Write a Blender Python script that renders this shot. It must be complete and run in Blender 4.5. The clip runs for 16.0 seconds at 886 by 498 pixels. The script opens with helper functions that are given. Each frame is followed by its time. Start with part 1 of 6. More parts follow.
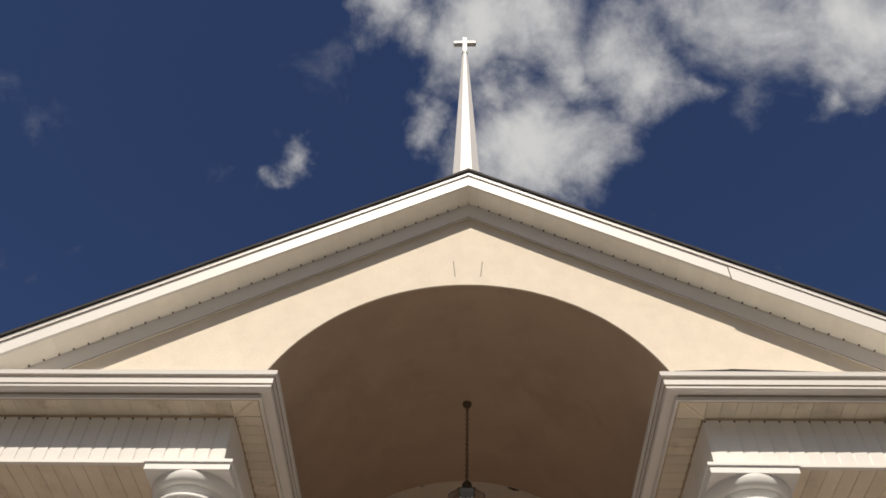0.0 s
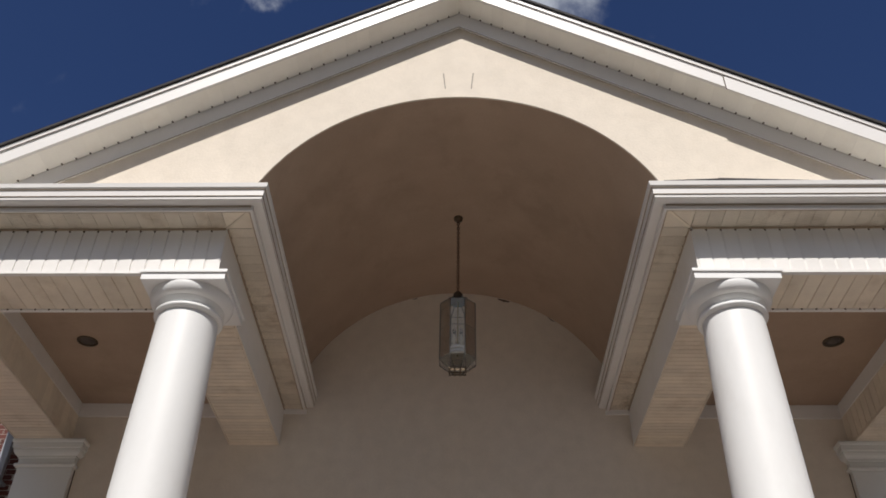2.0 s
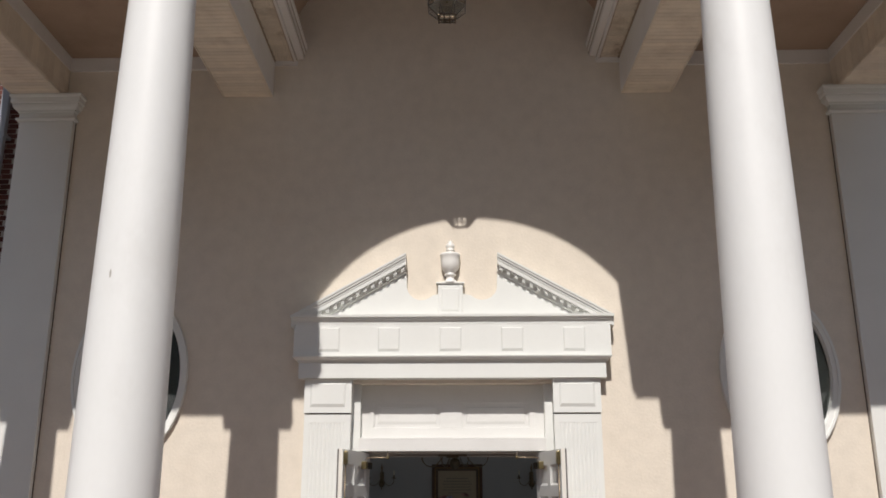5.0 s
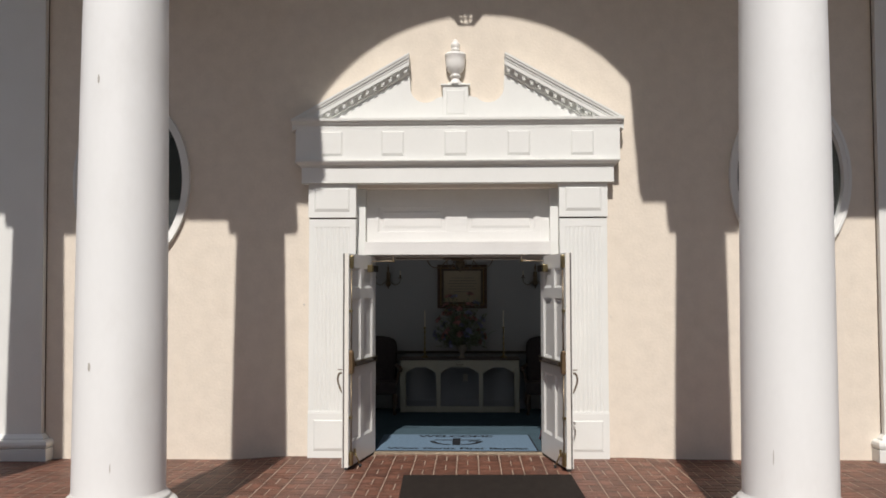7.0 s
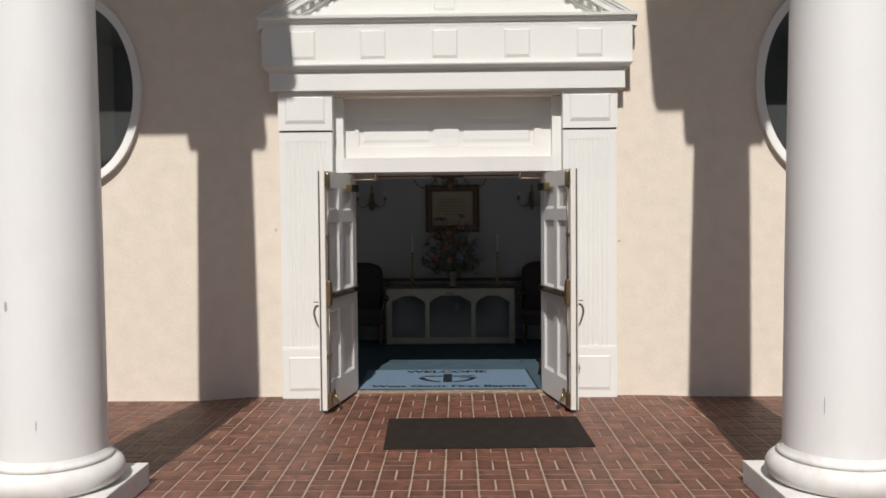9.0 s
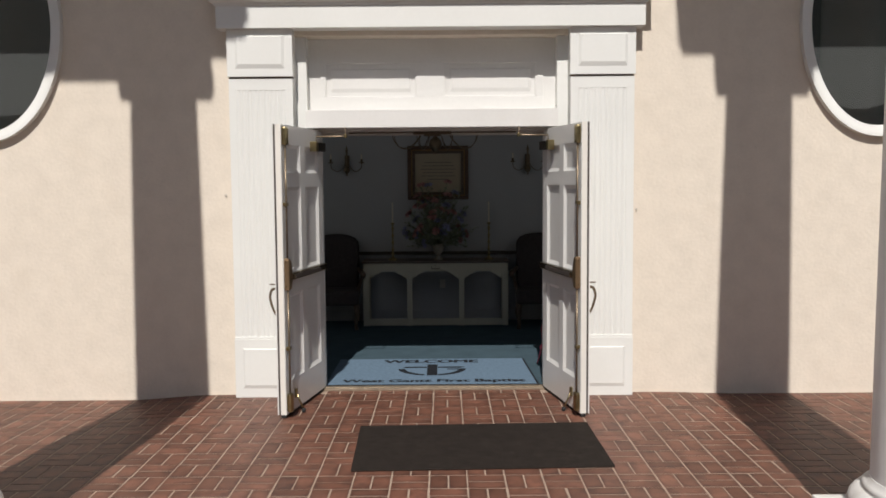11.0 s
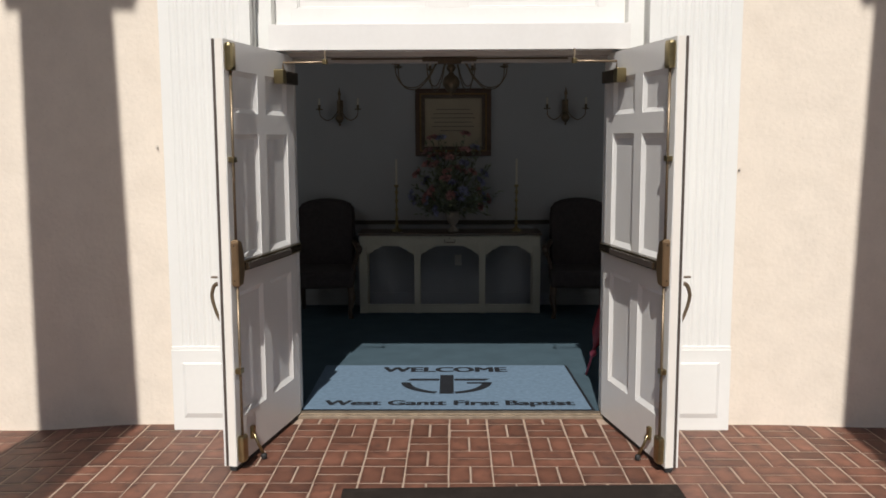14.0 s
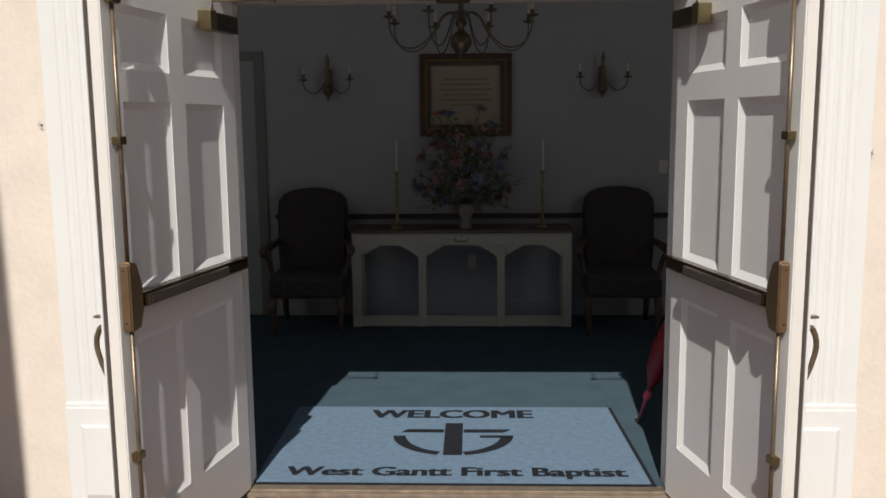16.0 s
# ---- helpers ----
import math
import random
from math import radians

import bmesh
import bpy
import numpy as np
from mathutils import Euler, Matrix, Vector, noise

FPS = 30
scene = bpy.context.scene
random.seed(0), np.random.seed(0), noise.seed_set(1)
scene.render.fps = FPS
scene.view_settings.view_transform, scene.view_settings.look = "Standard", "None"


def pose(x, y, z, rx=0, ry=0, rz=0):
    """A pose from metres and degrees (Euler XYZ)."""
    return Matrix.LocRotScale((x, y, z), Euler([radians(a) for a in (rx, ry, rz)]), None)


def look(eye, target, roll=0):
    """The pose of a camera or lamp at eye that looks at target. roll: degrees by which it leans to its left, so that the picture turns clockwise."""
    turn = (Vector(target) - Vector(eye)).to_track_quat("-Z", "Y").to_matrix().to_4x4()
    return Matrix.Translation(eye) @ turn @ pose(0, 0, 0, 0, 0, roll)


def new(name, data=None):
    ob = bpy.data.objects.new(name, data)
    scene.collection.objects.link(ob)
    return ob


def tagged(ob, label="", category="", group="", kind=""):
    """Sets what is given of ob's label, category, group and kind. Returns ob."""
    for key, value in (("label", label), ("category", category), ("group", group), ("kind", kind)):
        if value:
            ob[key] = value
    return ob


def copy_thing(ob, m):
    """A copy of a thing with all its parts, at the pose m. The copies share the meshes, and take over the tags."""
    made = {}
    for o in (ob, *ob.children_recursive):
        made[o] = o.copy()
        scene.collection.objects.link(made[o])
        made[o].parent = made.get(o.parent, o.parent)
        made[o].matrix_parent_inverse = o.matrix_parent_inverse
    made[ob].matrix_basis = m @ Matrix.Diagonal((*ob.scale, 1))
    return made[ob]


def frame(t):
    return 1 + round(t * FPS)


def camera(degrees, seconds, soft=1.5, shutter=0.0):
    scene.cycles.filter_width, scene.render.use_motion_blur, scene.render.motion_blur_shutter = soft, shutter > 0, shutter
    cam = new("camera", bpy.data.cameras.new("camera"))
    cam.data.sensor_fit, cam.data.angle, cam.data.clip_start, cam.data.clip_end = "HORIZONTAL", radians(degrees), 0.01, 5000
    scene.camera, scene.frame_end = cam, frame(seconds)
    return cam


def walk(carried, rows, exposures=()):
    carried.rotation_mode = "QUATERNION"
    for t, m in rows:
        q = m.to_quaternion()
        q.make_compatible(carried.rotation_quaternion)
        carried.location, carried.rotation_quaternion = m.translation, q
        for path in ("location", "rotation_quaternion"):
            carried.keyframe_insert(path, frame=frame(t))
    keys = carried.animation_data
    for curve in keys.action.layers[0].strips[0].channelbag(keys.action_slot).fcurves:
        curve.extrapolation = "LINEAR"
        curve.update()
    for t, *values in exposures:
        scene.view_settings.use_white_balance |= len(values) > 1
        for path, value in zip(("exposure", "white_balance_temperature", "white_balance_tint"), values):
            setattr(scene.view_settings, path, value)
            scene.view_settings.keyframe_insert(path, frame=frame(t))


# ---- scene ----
cam = camera(54.1, 16.0, soft=1.7)
PATH = [
    (0, (0.046, -9.882, 1.923), (-0.022, -8.59, 3.448), 2.2),
    (0.5, (0.079, -9.842, 1.911), (0.009, -8.482, 3.376), 2.1),
    (1, (0.074, -9.789, 1.868), (0.013, -8.361, 3.268), 1.6),
    (1.5, (0.081, -9.766, 1.862), (0.024, -8.265, 3.183), 1.3),
    (2, (0.082, -9.752, 1.849), (0.027, -8.184, 3.089), 1.1),
    (2.5, (0.078, -9.747, 1.83), (0.024, -8.108, 2.975), 0.9),
    (3, (0.085, -9.74, 1.814), (0.033, -8.029, 2.849), 0.7),
    (3.5, (0.087, -9.733, 1.807), (0.043, -7.956, 2.723), 0.5),
    (4, (0.088, -9.731, 1.774), (0.053, -7.898, 2.573), 0.3),
    (4.5, (0.117, -9.728, 1.745), (0.078, -7.847, 2.424), 0.2),
    (5, (0.136, -9.781, 1.713), (0.089, -7.86, 2.266), -0.0),
    (7.3, (0.136, -9.509, 1.833), (0.074, -7.51, 1.88), -0.1),
    (7.5, (0.132, -9.42, 1.831), (0.072, -7.421, 1.852), -0.1),
    (8, (0.074, -9.157, 1.83), (0.034, -7.158, 1.804), -0.2),
    (8.5, (0.082, -8.86, 1.803), (0.045, -6.861, 1.751), -0.3),
    (9, (0.101, -8.547, 1.808), (0.065, -6.549, 1.726), -0.5),
    (11.5, (0.099, -6.822, 1.746), (0.097, -4.83, 1.573), -0.4),
    (12, (0.154, -6.474, 1.717), (0.135, -4.484, 1.523), -0.2),
    (12.5, (0.094, -6.113, 1.718), (0.086, -4.125, 1.501), -0.1),
    (13, (0.08, -5.787, 1.704), (0.065, -3.8, 1.477), -0.1),
    (13.5, (0.085, -5.432, 1.707), (0.053, -3.447, 1.468), -0.2),
    (14, (0.026, -5.073, 1.706), (0.0, -3.089, 1.456), -0.2),
    (14.5, (0.037, -4.697, 1.692), (-0.009, -2.715, 1.43), -0.2),
    (15, (0.065, -4.321, 1.676), (0.0, -2.341, 1.401), -0.3),
    (15.5, (0.04, -3.935, 1.67), (-0.014, -1.957, 1.381), -0.5),
    (16, (0.084, -3.564, 1.663), (0.012, -1.586, 1.372), -0.5),
]
walk(cam, [(t, look(eye, target, roll)) for t, eye, target, roll in PATH], [(0.0, 0.12, 7350, 10), (0.7, 0.11, 6900, 10), (1.6, 0.10, 6500, 10), (2.5, 0.10, 6500, 10), (4.0, 0.03, 6500, 10), (9.0, 0.0, 6500, 10), (11.5, 0.04, 6500, 10), (12.5, 0.13, 6500, 10), (14.0, 0.17, 6500, 10), (15.0, 0.20, 6500, 10), (16.0, 0.18, 6500, 10)])

# ---- light: sun from behind the camera, slightly from the west, over a deep blue sky ----
SUN = Vector((0.073, 1.0, -1.08)).normalized()
world = bpy.data.worlds.new("sky")
scene.world = world
world.use_nodes = True
wn, wl = world.node_tree.nodes, world.node_tree.links
wn.clear()
w_out = wn.new("ShaderNodeOutputWorld")
w_bg = wn.new("ShaderNodeBackground")
w_sky = wn.new("ShaderNodeTexSky")
w_sky.sky_type = "NISHITA"
w_sky.sun_disc = False
w_sky.sun_elevation = math.asin(-SUN.z)
w_sky.sun_rotation = math.pi + math.atan2(SUN.x, SUN.y)
w_sky.air_density, w_sky.dust_density, w_sky.ozone_density = 1.0, 0.3, 2.5
w_bg.inputs["Strength"].default_value = 0.060
# broken cumulus: soft banks on the sky dome, torn by noise
w_tc = wn.new("ShaderNodeTexCoord")
w_n1 = wn.new("ShaderNodeTexNoise")
w_n1.inputs["Scale"].default_value, w_n1.inputs["Detail"].default_value, w_n1.inputs["Roughness"].default_value = 8.0, 8.0, 0.6
w_n1.inputs["Distortion"].default_value = 0.25
wl.new(w_tc.outputs["Generated"], w_n1.inputs["Vector"])
w_n2 = wn.new("ShaderNodeTexNoise")
w_n2.inputs["Scale"].default_value, w_n2.inputs["Detail"].default_value, w_n2.inputs["Roughness"].default_value = 7.0, 7.0, 0.6
wl.new(w_tc.outputs["Generated"], w_n2.inputs["Vector"])
w_mid = wn.new("ShaderNodeVectorMath")
w_mid.operation = "SUBTRACT"
w_mid.inputs[1].default_value = (0.5, 0.5, 0.5)
wl.new(w_n2.outputs["Color"], w_mid.inputs[0])
w_warp = wn.new("ShaderNodeVectorMath")
w_warp.operation = "MULTIPLY_ADD"
w_warp.inputs[1].default_value = (0.16, 0.16, 0.16)
wl.new(w_mid.outputs["Vector"], w_warp.inputs[0])
wl.new(w_tc.outputs["Generated"], w_warp.inputs[2])
# each bank ahead: x and z of its direction, radius, thickness
BANKS = [
    (0.066, 0.835, 0.068, 1.00), (0.103, 0.820, 0.044, 0.95), (0.041, 0.861, 0.040, 0.90), (-0.038, 0.853, 0.027, 0.80), (-0.085, 0.904, 0.040, 0.90), (-0.045, 0.895, 0.038, 0.80), (0.009, 0.901, 0.065, 1.00),
    (0.077, 0.901, 0.065, 1.00), (0.097, 0.879, 0.040, 0.90), (0.157, 0.887, 0.059, 1.00), (0.183, 0.862, 0.047, 0.95), (0.216, 0.852, 0.027, 0.75), (0.241, 0.879, 0.048, 0.75), (0.298, 0.866, 0.055, 0.68), (0.356, 0.845, 0.050, 0.72),
    (0.401, 0.820, 0.062, 1.00), (0.416, 0.798, 0.039, 0.80), (0.379, 0.797, 0.023, 0.65), (-0.215, 0.808, 0.018, 0.68), (0.039, 0.945, 0.130, 1.00), (0.279, 0.907, 0.144, 1.00), (-0.164, 0.941, 0.078, 0.80),
]
banks = [(x, math.sqrt(1 - x * x - z * z), z, radius, thick) for x, z, radius, thick in BANKS]
# an unseen ring of cumulus, added to fill the portico's shade with whiter light
for k in range(11):
    az, el = radians(176 + 18.8 * k), radians((26, 45)[k % 2])
    banks.append((math.cos(az) * math.cos(el), math.sin(az) * math.cos(el), math.sin(el), 0.31, 0.97))
banks.append((-0.1, -0.35, 0.93, 0.24, 0.9))
bank = None
for cx, cy, cz, radius, thick in banks:
    dist = wn.new("ShaderNodeVectorMath")
    dist.operation = "DISTANCE"
    dist.inputs[1].default_value = (cx, cy, cz)
    fall = wn.new("ShaderNodeMapRange")
    fall.inputs["From Min"].default_value, fall.inputs["From Max"].default_value = 0.0, radius * 1.75
    fall.inputs["To Min"].default_value, fall.inputs["To Max"].default_value = thick, 0.0
    wl.new(w_warp.outputs["Vector"], dist.inputs[0])
    wl.new(dist.outputs["Value"], fall.inputs["Value"])
    if bank is None:
        bank = fall.outputs["Result"]
    else:
        most = wn.new("ShaderNodeMath")
        most.operation = "MAXIMUM"
        wl.new(bank, most.inputs[0])
        wl.new(fall.outputs["Result"], most.inputs[1])
        bank = most.outputs["Value"]
w_add = wn.new("ShaderNodeMath")
w_add.operation = "MULTIPLY_ADD"
w_add.inputs[1].default_value = 1.7
wl.new(w_n1.outputs["Fac"], w_add.inputs[0])
wl.new(bank, w_add.inputs[2])
w_ramp = wn.new("ShaderNodeMapRange")
w_ramp.interpolation_type = "SMOOTHSTEP"
w_ramp.inputs["From Min"].default_value, w_ramp.inputs["From Max"].default_value = 1.02, 1.95
wl.new(w_add.outputs["Value"], w_ramp.inputs["Value"])
w_tint = wn.new("ShaderNodeMix")
w_tint.data_type, w_tint.blend_type = "RGBA", "MULTIPLY"
w_tint.inputs["Factor"].default_value = 1.0
w_tint.inputs["B"].default_value = (0.48, 0.585, 0.88, 1)
wl.new(w_sky.outputs["Color"], w_tint.inputs["A"])
w_mix = wn.new("ShaderNodeMix")
w_mix.data_type = "RGBA"
w_mix.inputs["B"].default_value = (8.8, 9.35, 10.3, 1)
wl.new(w_ramp.outputs["Result"], w_mix.inputs["Factor"])
wl.new(w_tint.outputs["Result"], w_mix.inputs["A"])
wl.new(w_mix.outputs["Result"], w_bg.inputs["Color"])
wl.new(w_bg.outputs["Background"], w_out.inputs["Surface"])

sun = new("sun", bpy.data.lights.new("sun", "SUN"))
sun.data.energy, sun.data.angle, sun.data.color = 4.2, radians(0.53), (1.0, 0.947, 0.895)
sun.matrix_world = look((0, -20, 25), Vector((0, -20, 25)) + SUN)

# fill lamps added inside the two oval windows to brighten the hall
for x in (-3.65, 3.645):
    glow = new("window_daylight", bpy.data.lights.new("window_daylight", "AREA"))
    glow.data.shape, glow.data.size, glow.data.size_y = "ELLIPSE", 1.1, 1.65
    glow.data.energy, glow.data.color = 5.2, (1.0, 0.98, 0.95)
    glow.matrix_world = look((x, 0.16, 3.05), (x, 2.16, 1.75))

# ---- materials ----
def node_mat(name, colour, rough=0.6, metal=0.0, spec=0.5, vary=0.12, scale=6.0, fine=90.0, bump=0.15, depth=0.002, stain=None, stain_amount=0.0, per=None, stretch=(1, 1, 1), coarse_bump=0.0, pits=0.0, vents=0.0, flash=0.0):
    """A painted, plastered or woven surface: base colour varied at two scales, fine relief, optional stains and piece-to-piece change."""
    m = bpy.data.materials.new(name)
    m.use_nodes = True
    n, l = m.node_tree.nodes, m.node_tree.links
    b = n["Principled BSDF"]
    b.inputs["Roughness"].default_value, b.inputs["Metallic"].default_value = rough, metal
    b.inputs["Specular IOR Level"].default_value = spec
    mp = n.new("ShaderNodeMapping")
    mp.inputs["Scale"].default_value = stretch
    geo = n.new("ShaderNodeNewGeometry")
    l.new(geo.outputs["Position"], mp.inputs["Vector"])
    big = n.new("ShaderNodeTexNoise")
    big.inputs["Scale"].default_value, big.inputs["Detail"].default_value = scale, 6
    small = n.new("ShaderNodeTexNoise")
    small.inputs["Scale"].default_value, small.inputs["Detail"].default_value = fine, 4
    l.new(mp.outputs["Vector"], big.inputs["Vector"])
    l.new(mp.outputs["Vector"], small.inputs["Vector"])
    sum_ = n.new("ShaderNodeMath")
    sum_.operation = "MULTIPLY_ADD"
    sum_.inputs[1].default_value = 0.45
    l.new(small.outputs["Fac"], sum_.inputs[0])
    l.new(big.outputs["Fac"], sum_.inputs[2])
    rng = n.new("ShaderNodeMapRange")
    rng.inputs["From Min"].default_value, rng.inputs["From Max"].default_value = 0.42, 1.02
    rng.inputs["To Min"].default_value, rng.inputs["To Max"].default_value = 1 - vary, 1 + vary
    l.new(sum_.outputs["Value"], rng.inputs["Value"])
    last = rng.outputs["Result"]
    if per:
        src = n.new("ShaderNodeObjectInfo").outputs["Random"] if per[0] == "object" else geo.outputs["Random Per Island"]
        r2 = n.new("ShaderNodeMapRange")
        r2.inputs["To Min"].default_value, r2.inputs["To Max"].default_value = 1 - per[1], 1 + per[1]
        l.new(src, r2.inputs["Value"])
        mul = n.new("ShaderNodeMath")
        mul.operation = "MULTIPLY"
        l.new(last, mul.inputs[0])
        l.new(r2.outputs["Result"], mul.inputs[1])
        last = mul.outputs["Value"]
    col = n.new("ShaderNodeVectorMath")
    col.operation = "SCALE"
    col.inputs[0].default_value = colour
    l.new(last, col.inputs["Scale"])
    out = col.outputs["Vector"]
    if stain:
        sn = n.new("ShaderNodeTexNoise")
        sn.inputs["Scale"].default_value, sn.inputs["Detail"].default_value, sn.inputs["Roughness"].default_value = scale * 0.6, 8, 0.65
        l.new(mp.outputs["Vector"], sn.inputs["Vector"])
        sr = n.new("ShaderNodeMapRange")
        sr.interpolation_type = "SMOOTHSTEP"
        sr.inputs["From Min"].default_value, sr.inputs["From Max"].default_value = 0.5, 0.72
        sr.inputs["To Max"].default_value = stain_amount
        l.new(sn.outputs["Fac"], sr.inputs["Value"])
        mx = n.new("ShaderNodeMix")
        mx.data_type = "RGBA"
        mx.inputs["B"].default_value = (*stain, 1)
        l.new(sr.outputs["Result"], mx.inputs["Factor"])
        l.new(out, mx.inputs["A"])
        out = mx.outputs["Result"]
    height = small.outputs["Fac"]
    if pits:
        vo = n.new("ShaderNodeTexVoronoi")
        vo.inputs["Scale"].default_value, vo.inputs["Randomness"].default_value = pits, 1.0
        l.new(mp.outputs["Vector"], vo.inputs["Vector"])
        pr = n.new("ShaderNodeMapRange")
        pr.interpolation_type = "SMOOTHSTEP"
        pr.inputs["From Min"].default_value, pr.inputs["From Max"].default_value = 0.02, 0.20
        pr.inputs["To Min"].default_value, pr.inputs["To Max"].default_value = 0.90, 1.0
        l.new(vo.outputs["Distance"], pr.inputs["Value"])
        ps = n.new("ShaderNodeVectorMath")
        ps.operation = "SCALE"
        l.new(out, ps.inputs[0])
        l.new(pr.outputs["Result"], ps.inputs["Scale"])
        out = ps.outputs["Vector"]
        ph = n.new("ShaderNodeMath")
        ph.operation = "ADD"
        l.new(height, ph.inputs[0])
        l.new(pr.outputs["Result"], ph.inputs[1])
        height = ph.outputs["Value"]
    if flash:
        uv = n.new("ShaderNodeUVMap")
        uv.uv_map = "face"
        sep = n.new("ShaderNodeSeparateXYZ")
        l.new(uv.outputs["UV"], sep.inputs["Vector"])
        rim = []
        for axis in ("X", "Y"):
            k1 = n.new("ShaderNodeMath")
            k1.operation = "SUBTRACT"
            k1.inputs[0].default_value = 1.0
            l.new(sep.outputs[axis], k1.inputs[1])
            k2 = n.new("ShaderNodeMath")
            k2.operation = "MULTIPLY"
            l.new(k1.outputs["Value"], k2.inputs[0])
            l.new(sep.outputs[axis], k2.inputs[1])
            rim.append(k2)
        k3 = n.new("ShaderNodeMath")
        k3.operation = "MULTIPLY"
        l.new(rim[0].outputs["Value"], k3.inputs[0])
        l.new(rim[1].outputs["Value"], k3.inputs[1])
        k4 = n.new("ShaderNodeMath")
        k4.operation = "MULTIPLY_ADD"
        k4.inputs[1].default_value = 0.05
        l.new(big.outputs["Fac"], k4.inputs[0])
        l.new(k3.outputs["Value"], k4.inputs[2])
        k5 = n.new("ShaderNodeMapRange")
        k5.interpolation_type = "SMOOTHSTEP"
        k5.inputs["From Min"].default_value, k5.inputs["From Max"].default_value = 0.018, 0.072
        k5.inputs["To Min"].default_value, k5.inputs["To Max"].default_value = 1 - flash, 1.06
        l.new(k4.outputs["Value"], k5.inputs["Value"])
        k6 = n.new("ShaderNodeVectorMath")
        k6.operation = "SCALE"
        l.new(out, k6.inputs[0])
        l.new(k5.outputs["Result"], k6.inputs["Scale"])
        out = k6.outputs["Vector"]
    if vents:
        fr = n.new("ShaderNodeVectorMath")
        fr.operation = "SCALE"
        fr.inputs["Scale"].default_value = 1 / vents
        l.new(geo.outputs["Position"], fr.inputs[0])
        f2 = n.new("ShaderNodeVectorMath")
        f2.operation = "FRACTION"
        l.new(fr.outputs["Vector"], f2.inputs[0])
        f3 = n.new("ShaderNodeVectorMath")
        f3.operation = "MULTIPLY"
        f3.inputs[1].default_value = (1, 1, 0)
        l.new(f2.outputs["Vector"], f3.inputs[0])
        f4 = n.new("ShaderNodeVectorMath")
        f4.operation = "DISTANCE"
        f4.inputs[1].default_value = (0.5, 0.5, 0)
        l.new(f3.outputs["Vector"], f4.inputs[0])
        f5 = n.new("ShaderNodeMapRange")
        f5.inputs["From Min"].default_value, f5.inputs["From Max"].default_value = 0.20, 0.27
        f5.inputs["To Min"].default_value, f5.inputs["To Max"].default_value = 0.28, 1.0
        l.new(f4.outputs["Value"], f5.inputs["Value"])
        f6 = n.new("ShaderNodeVectorMath")
        f6.operation = "SCALE"
        l.new(out, f6.inputs[0])
        l.new(f5.outputs["Result"], f6.inputs["Scale"])
        out = f6.outputs["Vector"]
    l.new(out, b.inputs["Base Color"])
    bp = n.new("ShaderNodeBump")
    bp.inputs["Strength"].default_value, bp.inputs["Distance"].default_value = bump, depth
    if coarse_bump:
        cb = n.new("ShaderNodeMath")
        cb.operation = "MULTIPLY_ADD"
        cb.inputs[1].default_value = coarse_bump
        l.new(big.outputs["Fac"], cb.inputs[0])
        l.new(small.outputs["Fac"], cb.inputs[2])
        l.new(cb.outputs["Value"], bp.inputs["Height"])
    else:
        l.new(height, bp.inputs["Height"])
    l.new(bp.outputs["Normal"], b.inputs["Normal"])
    return m


def glass_mat(name, tint, rough=0.02):
    m = bpy.data.materials.new(name)
    m.use_nodes = True
    n, l = m.node_tree.nodes, m.node_tree.links
    n.clear()
    o = n.new("ShaderNodeOutputMaterial")
    t = n.new("ShaderNodeBsdfTransparent")
    t.inputs["Color"].default_value = (*tint, 1)
    g = n.new("ShaderNodeBsdfGlossy")
    g.inputs["Roughness"].default_value = rough
    f = n.new("ShaderNodeFresnel")
    f.inputs["IOR"].default_value = 1.5
    x = n.new("ShaderNodeMixShader")
    l.new(f.outputs["Fac"], x.inputs["Fac"])
    l.new(t.outputs["BSDF"], x.inputs[1])
    l.new(g.outputs["BSDF"], x.inputs[2])
    l.new(x.outputs["Shader"], o.inputs["Surface"])
    return m


STUCCO = node_mat("stucco", (0.715, 0.645, 0.55), 0.92, spec=0.2, vary=0.062, scale=6.0, fine=36, bump=0.6, depth=0.004, stain=(0.63, 0.54, 0.43), stain_amount=0.16, pits=34)
# portico ceiling stucco, with the shade under the roof darkened into its colour
STUCCO_SHADED = node_mat("shaded_stucco", (0.42, 0.317, 0.238), 0.92, spec=0.2, vary=0.08, scale=2.2, fine=40, bump=0.5, depth=0.004, stain=(0.32, 0.24, 0.18), stain_amount=0.5)
# transom white, a little greyer than the surround's white
WHITE_TRANSOM = node_mat("transom_white_paint", (0.70, 0.693, 0.668), 0.5, vary=0.04, scale=2.0, fine=40, bump=0.06, depth=0.001, stain=(0.54, 0.50, 0.44), stain_amount=0.2)
WHITE = node_mat("white_paint", (0.735, 0.74, 0.71), 0.45, vary=0.03, scale=2.0, fine=40, bump=0.06, depth=0.001, stain=(0.60, 0.56, 0.50), stain_amount=0.10)
COLUMN_BASE = node_mat("soiled_column_paint", (0.72, 0.71, 0.68), 0.6, spec=0.3, vary=0.06, scale=9, fine=60, bump=0.12, depth=0.001, stain=(0.45, 0.41, 0.36), stain_amount=0.38)
COLUMN = node_mat("column_paint", (0.785, 0.783, 0.768), 0.46, spec=0.38, vary=0.025, scale=2.5, fine=30, bump=0.05, depth=0.001, stain=(0.56, 0.53, 0.49), stain_amount=0.22, stretch=(1, 1, 0.45))
VINYL = node_mat("white_vinyl", (0.76, 0.74, 0.71), 0.42, vary=0.03, scale=3.0, fine=60, bump=0.05, depth=0.001, stain=(0.50, 0.43, 0.35), stain_amount=0.18, per=("object", 0.03))
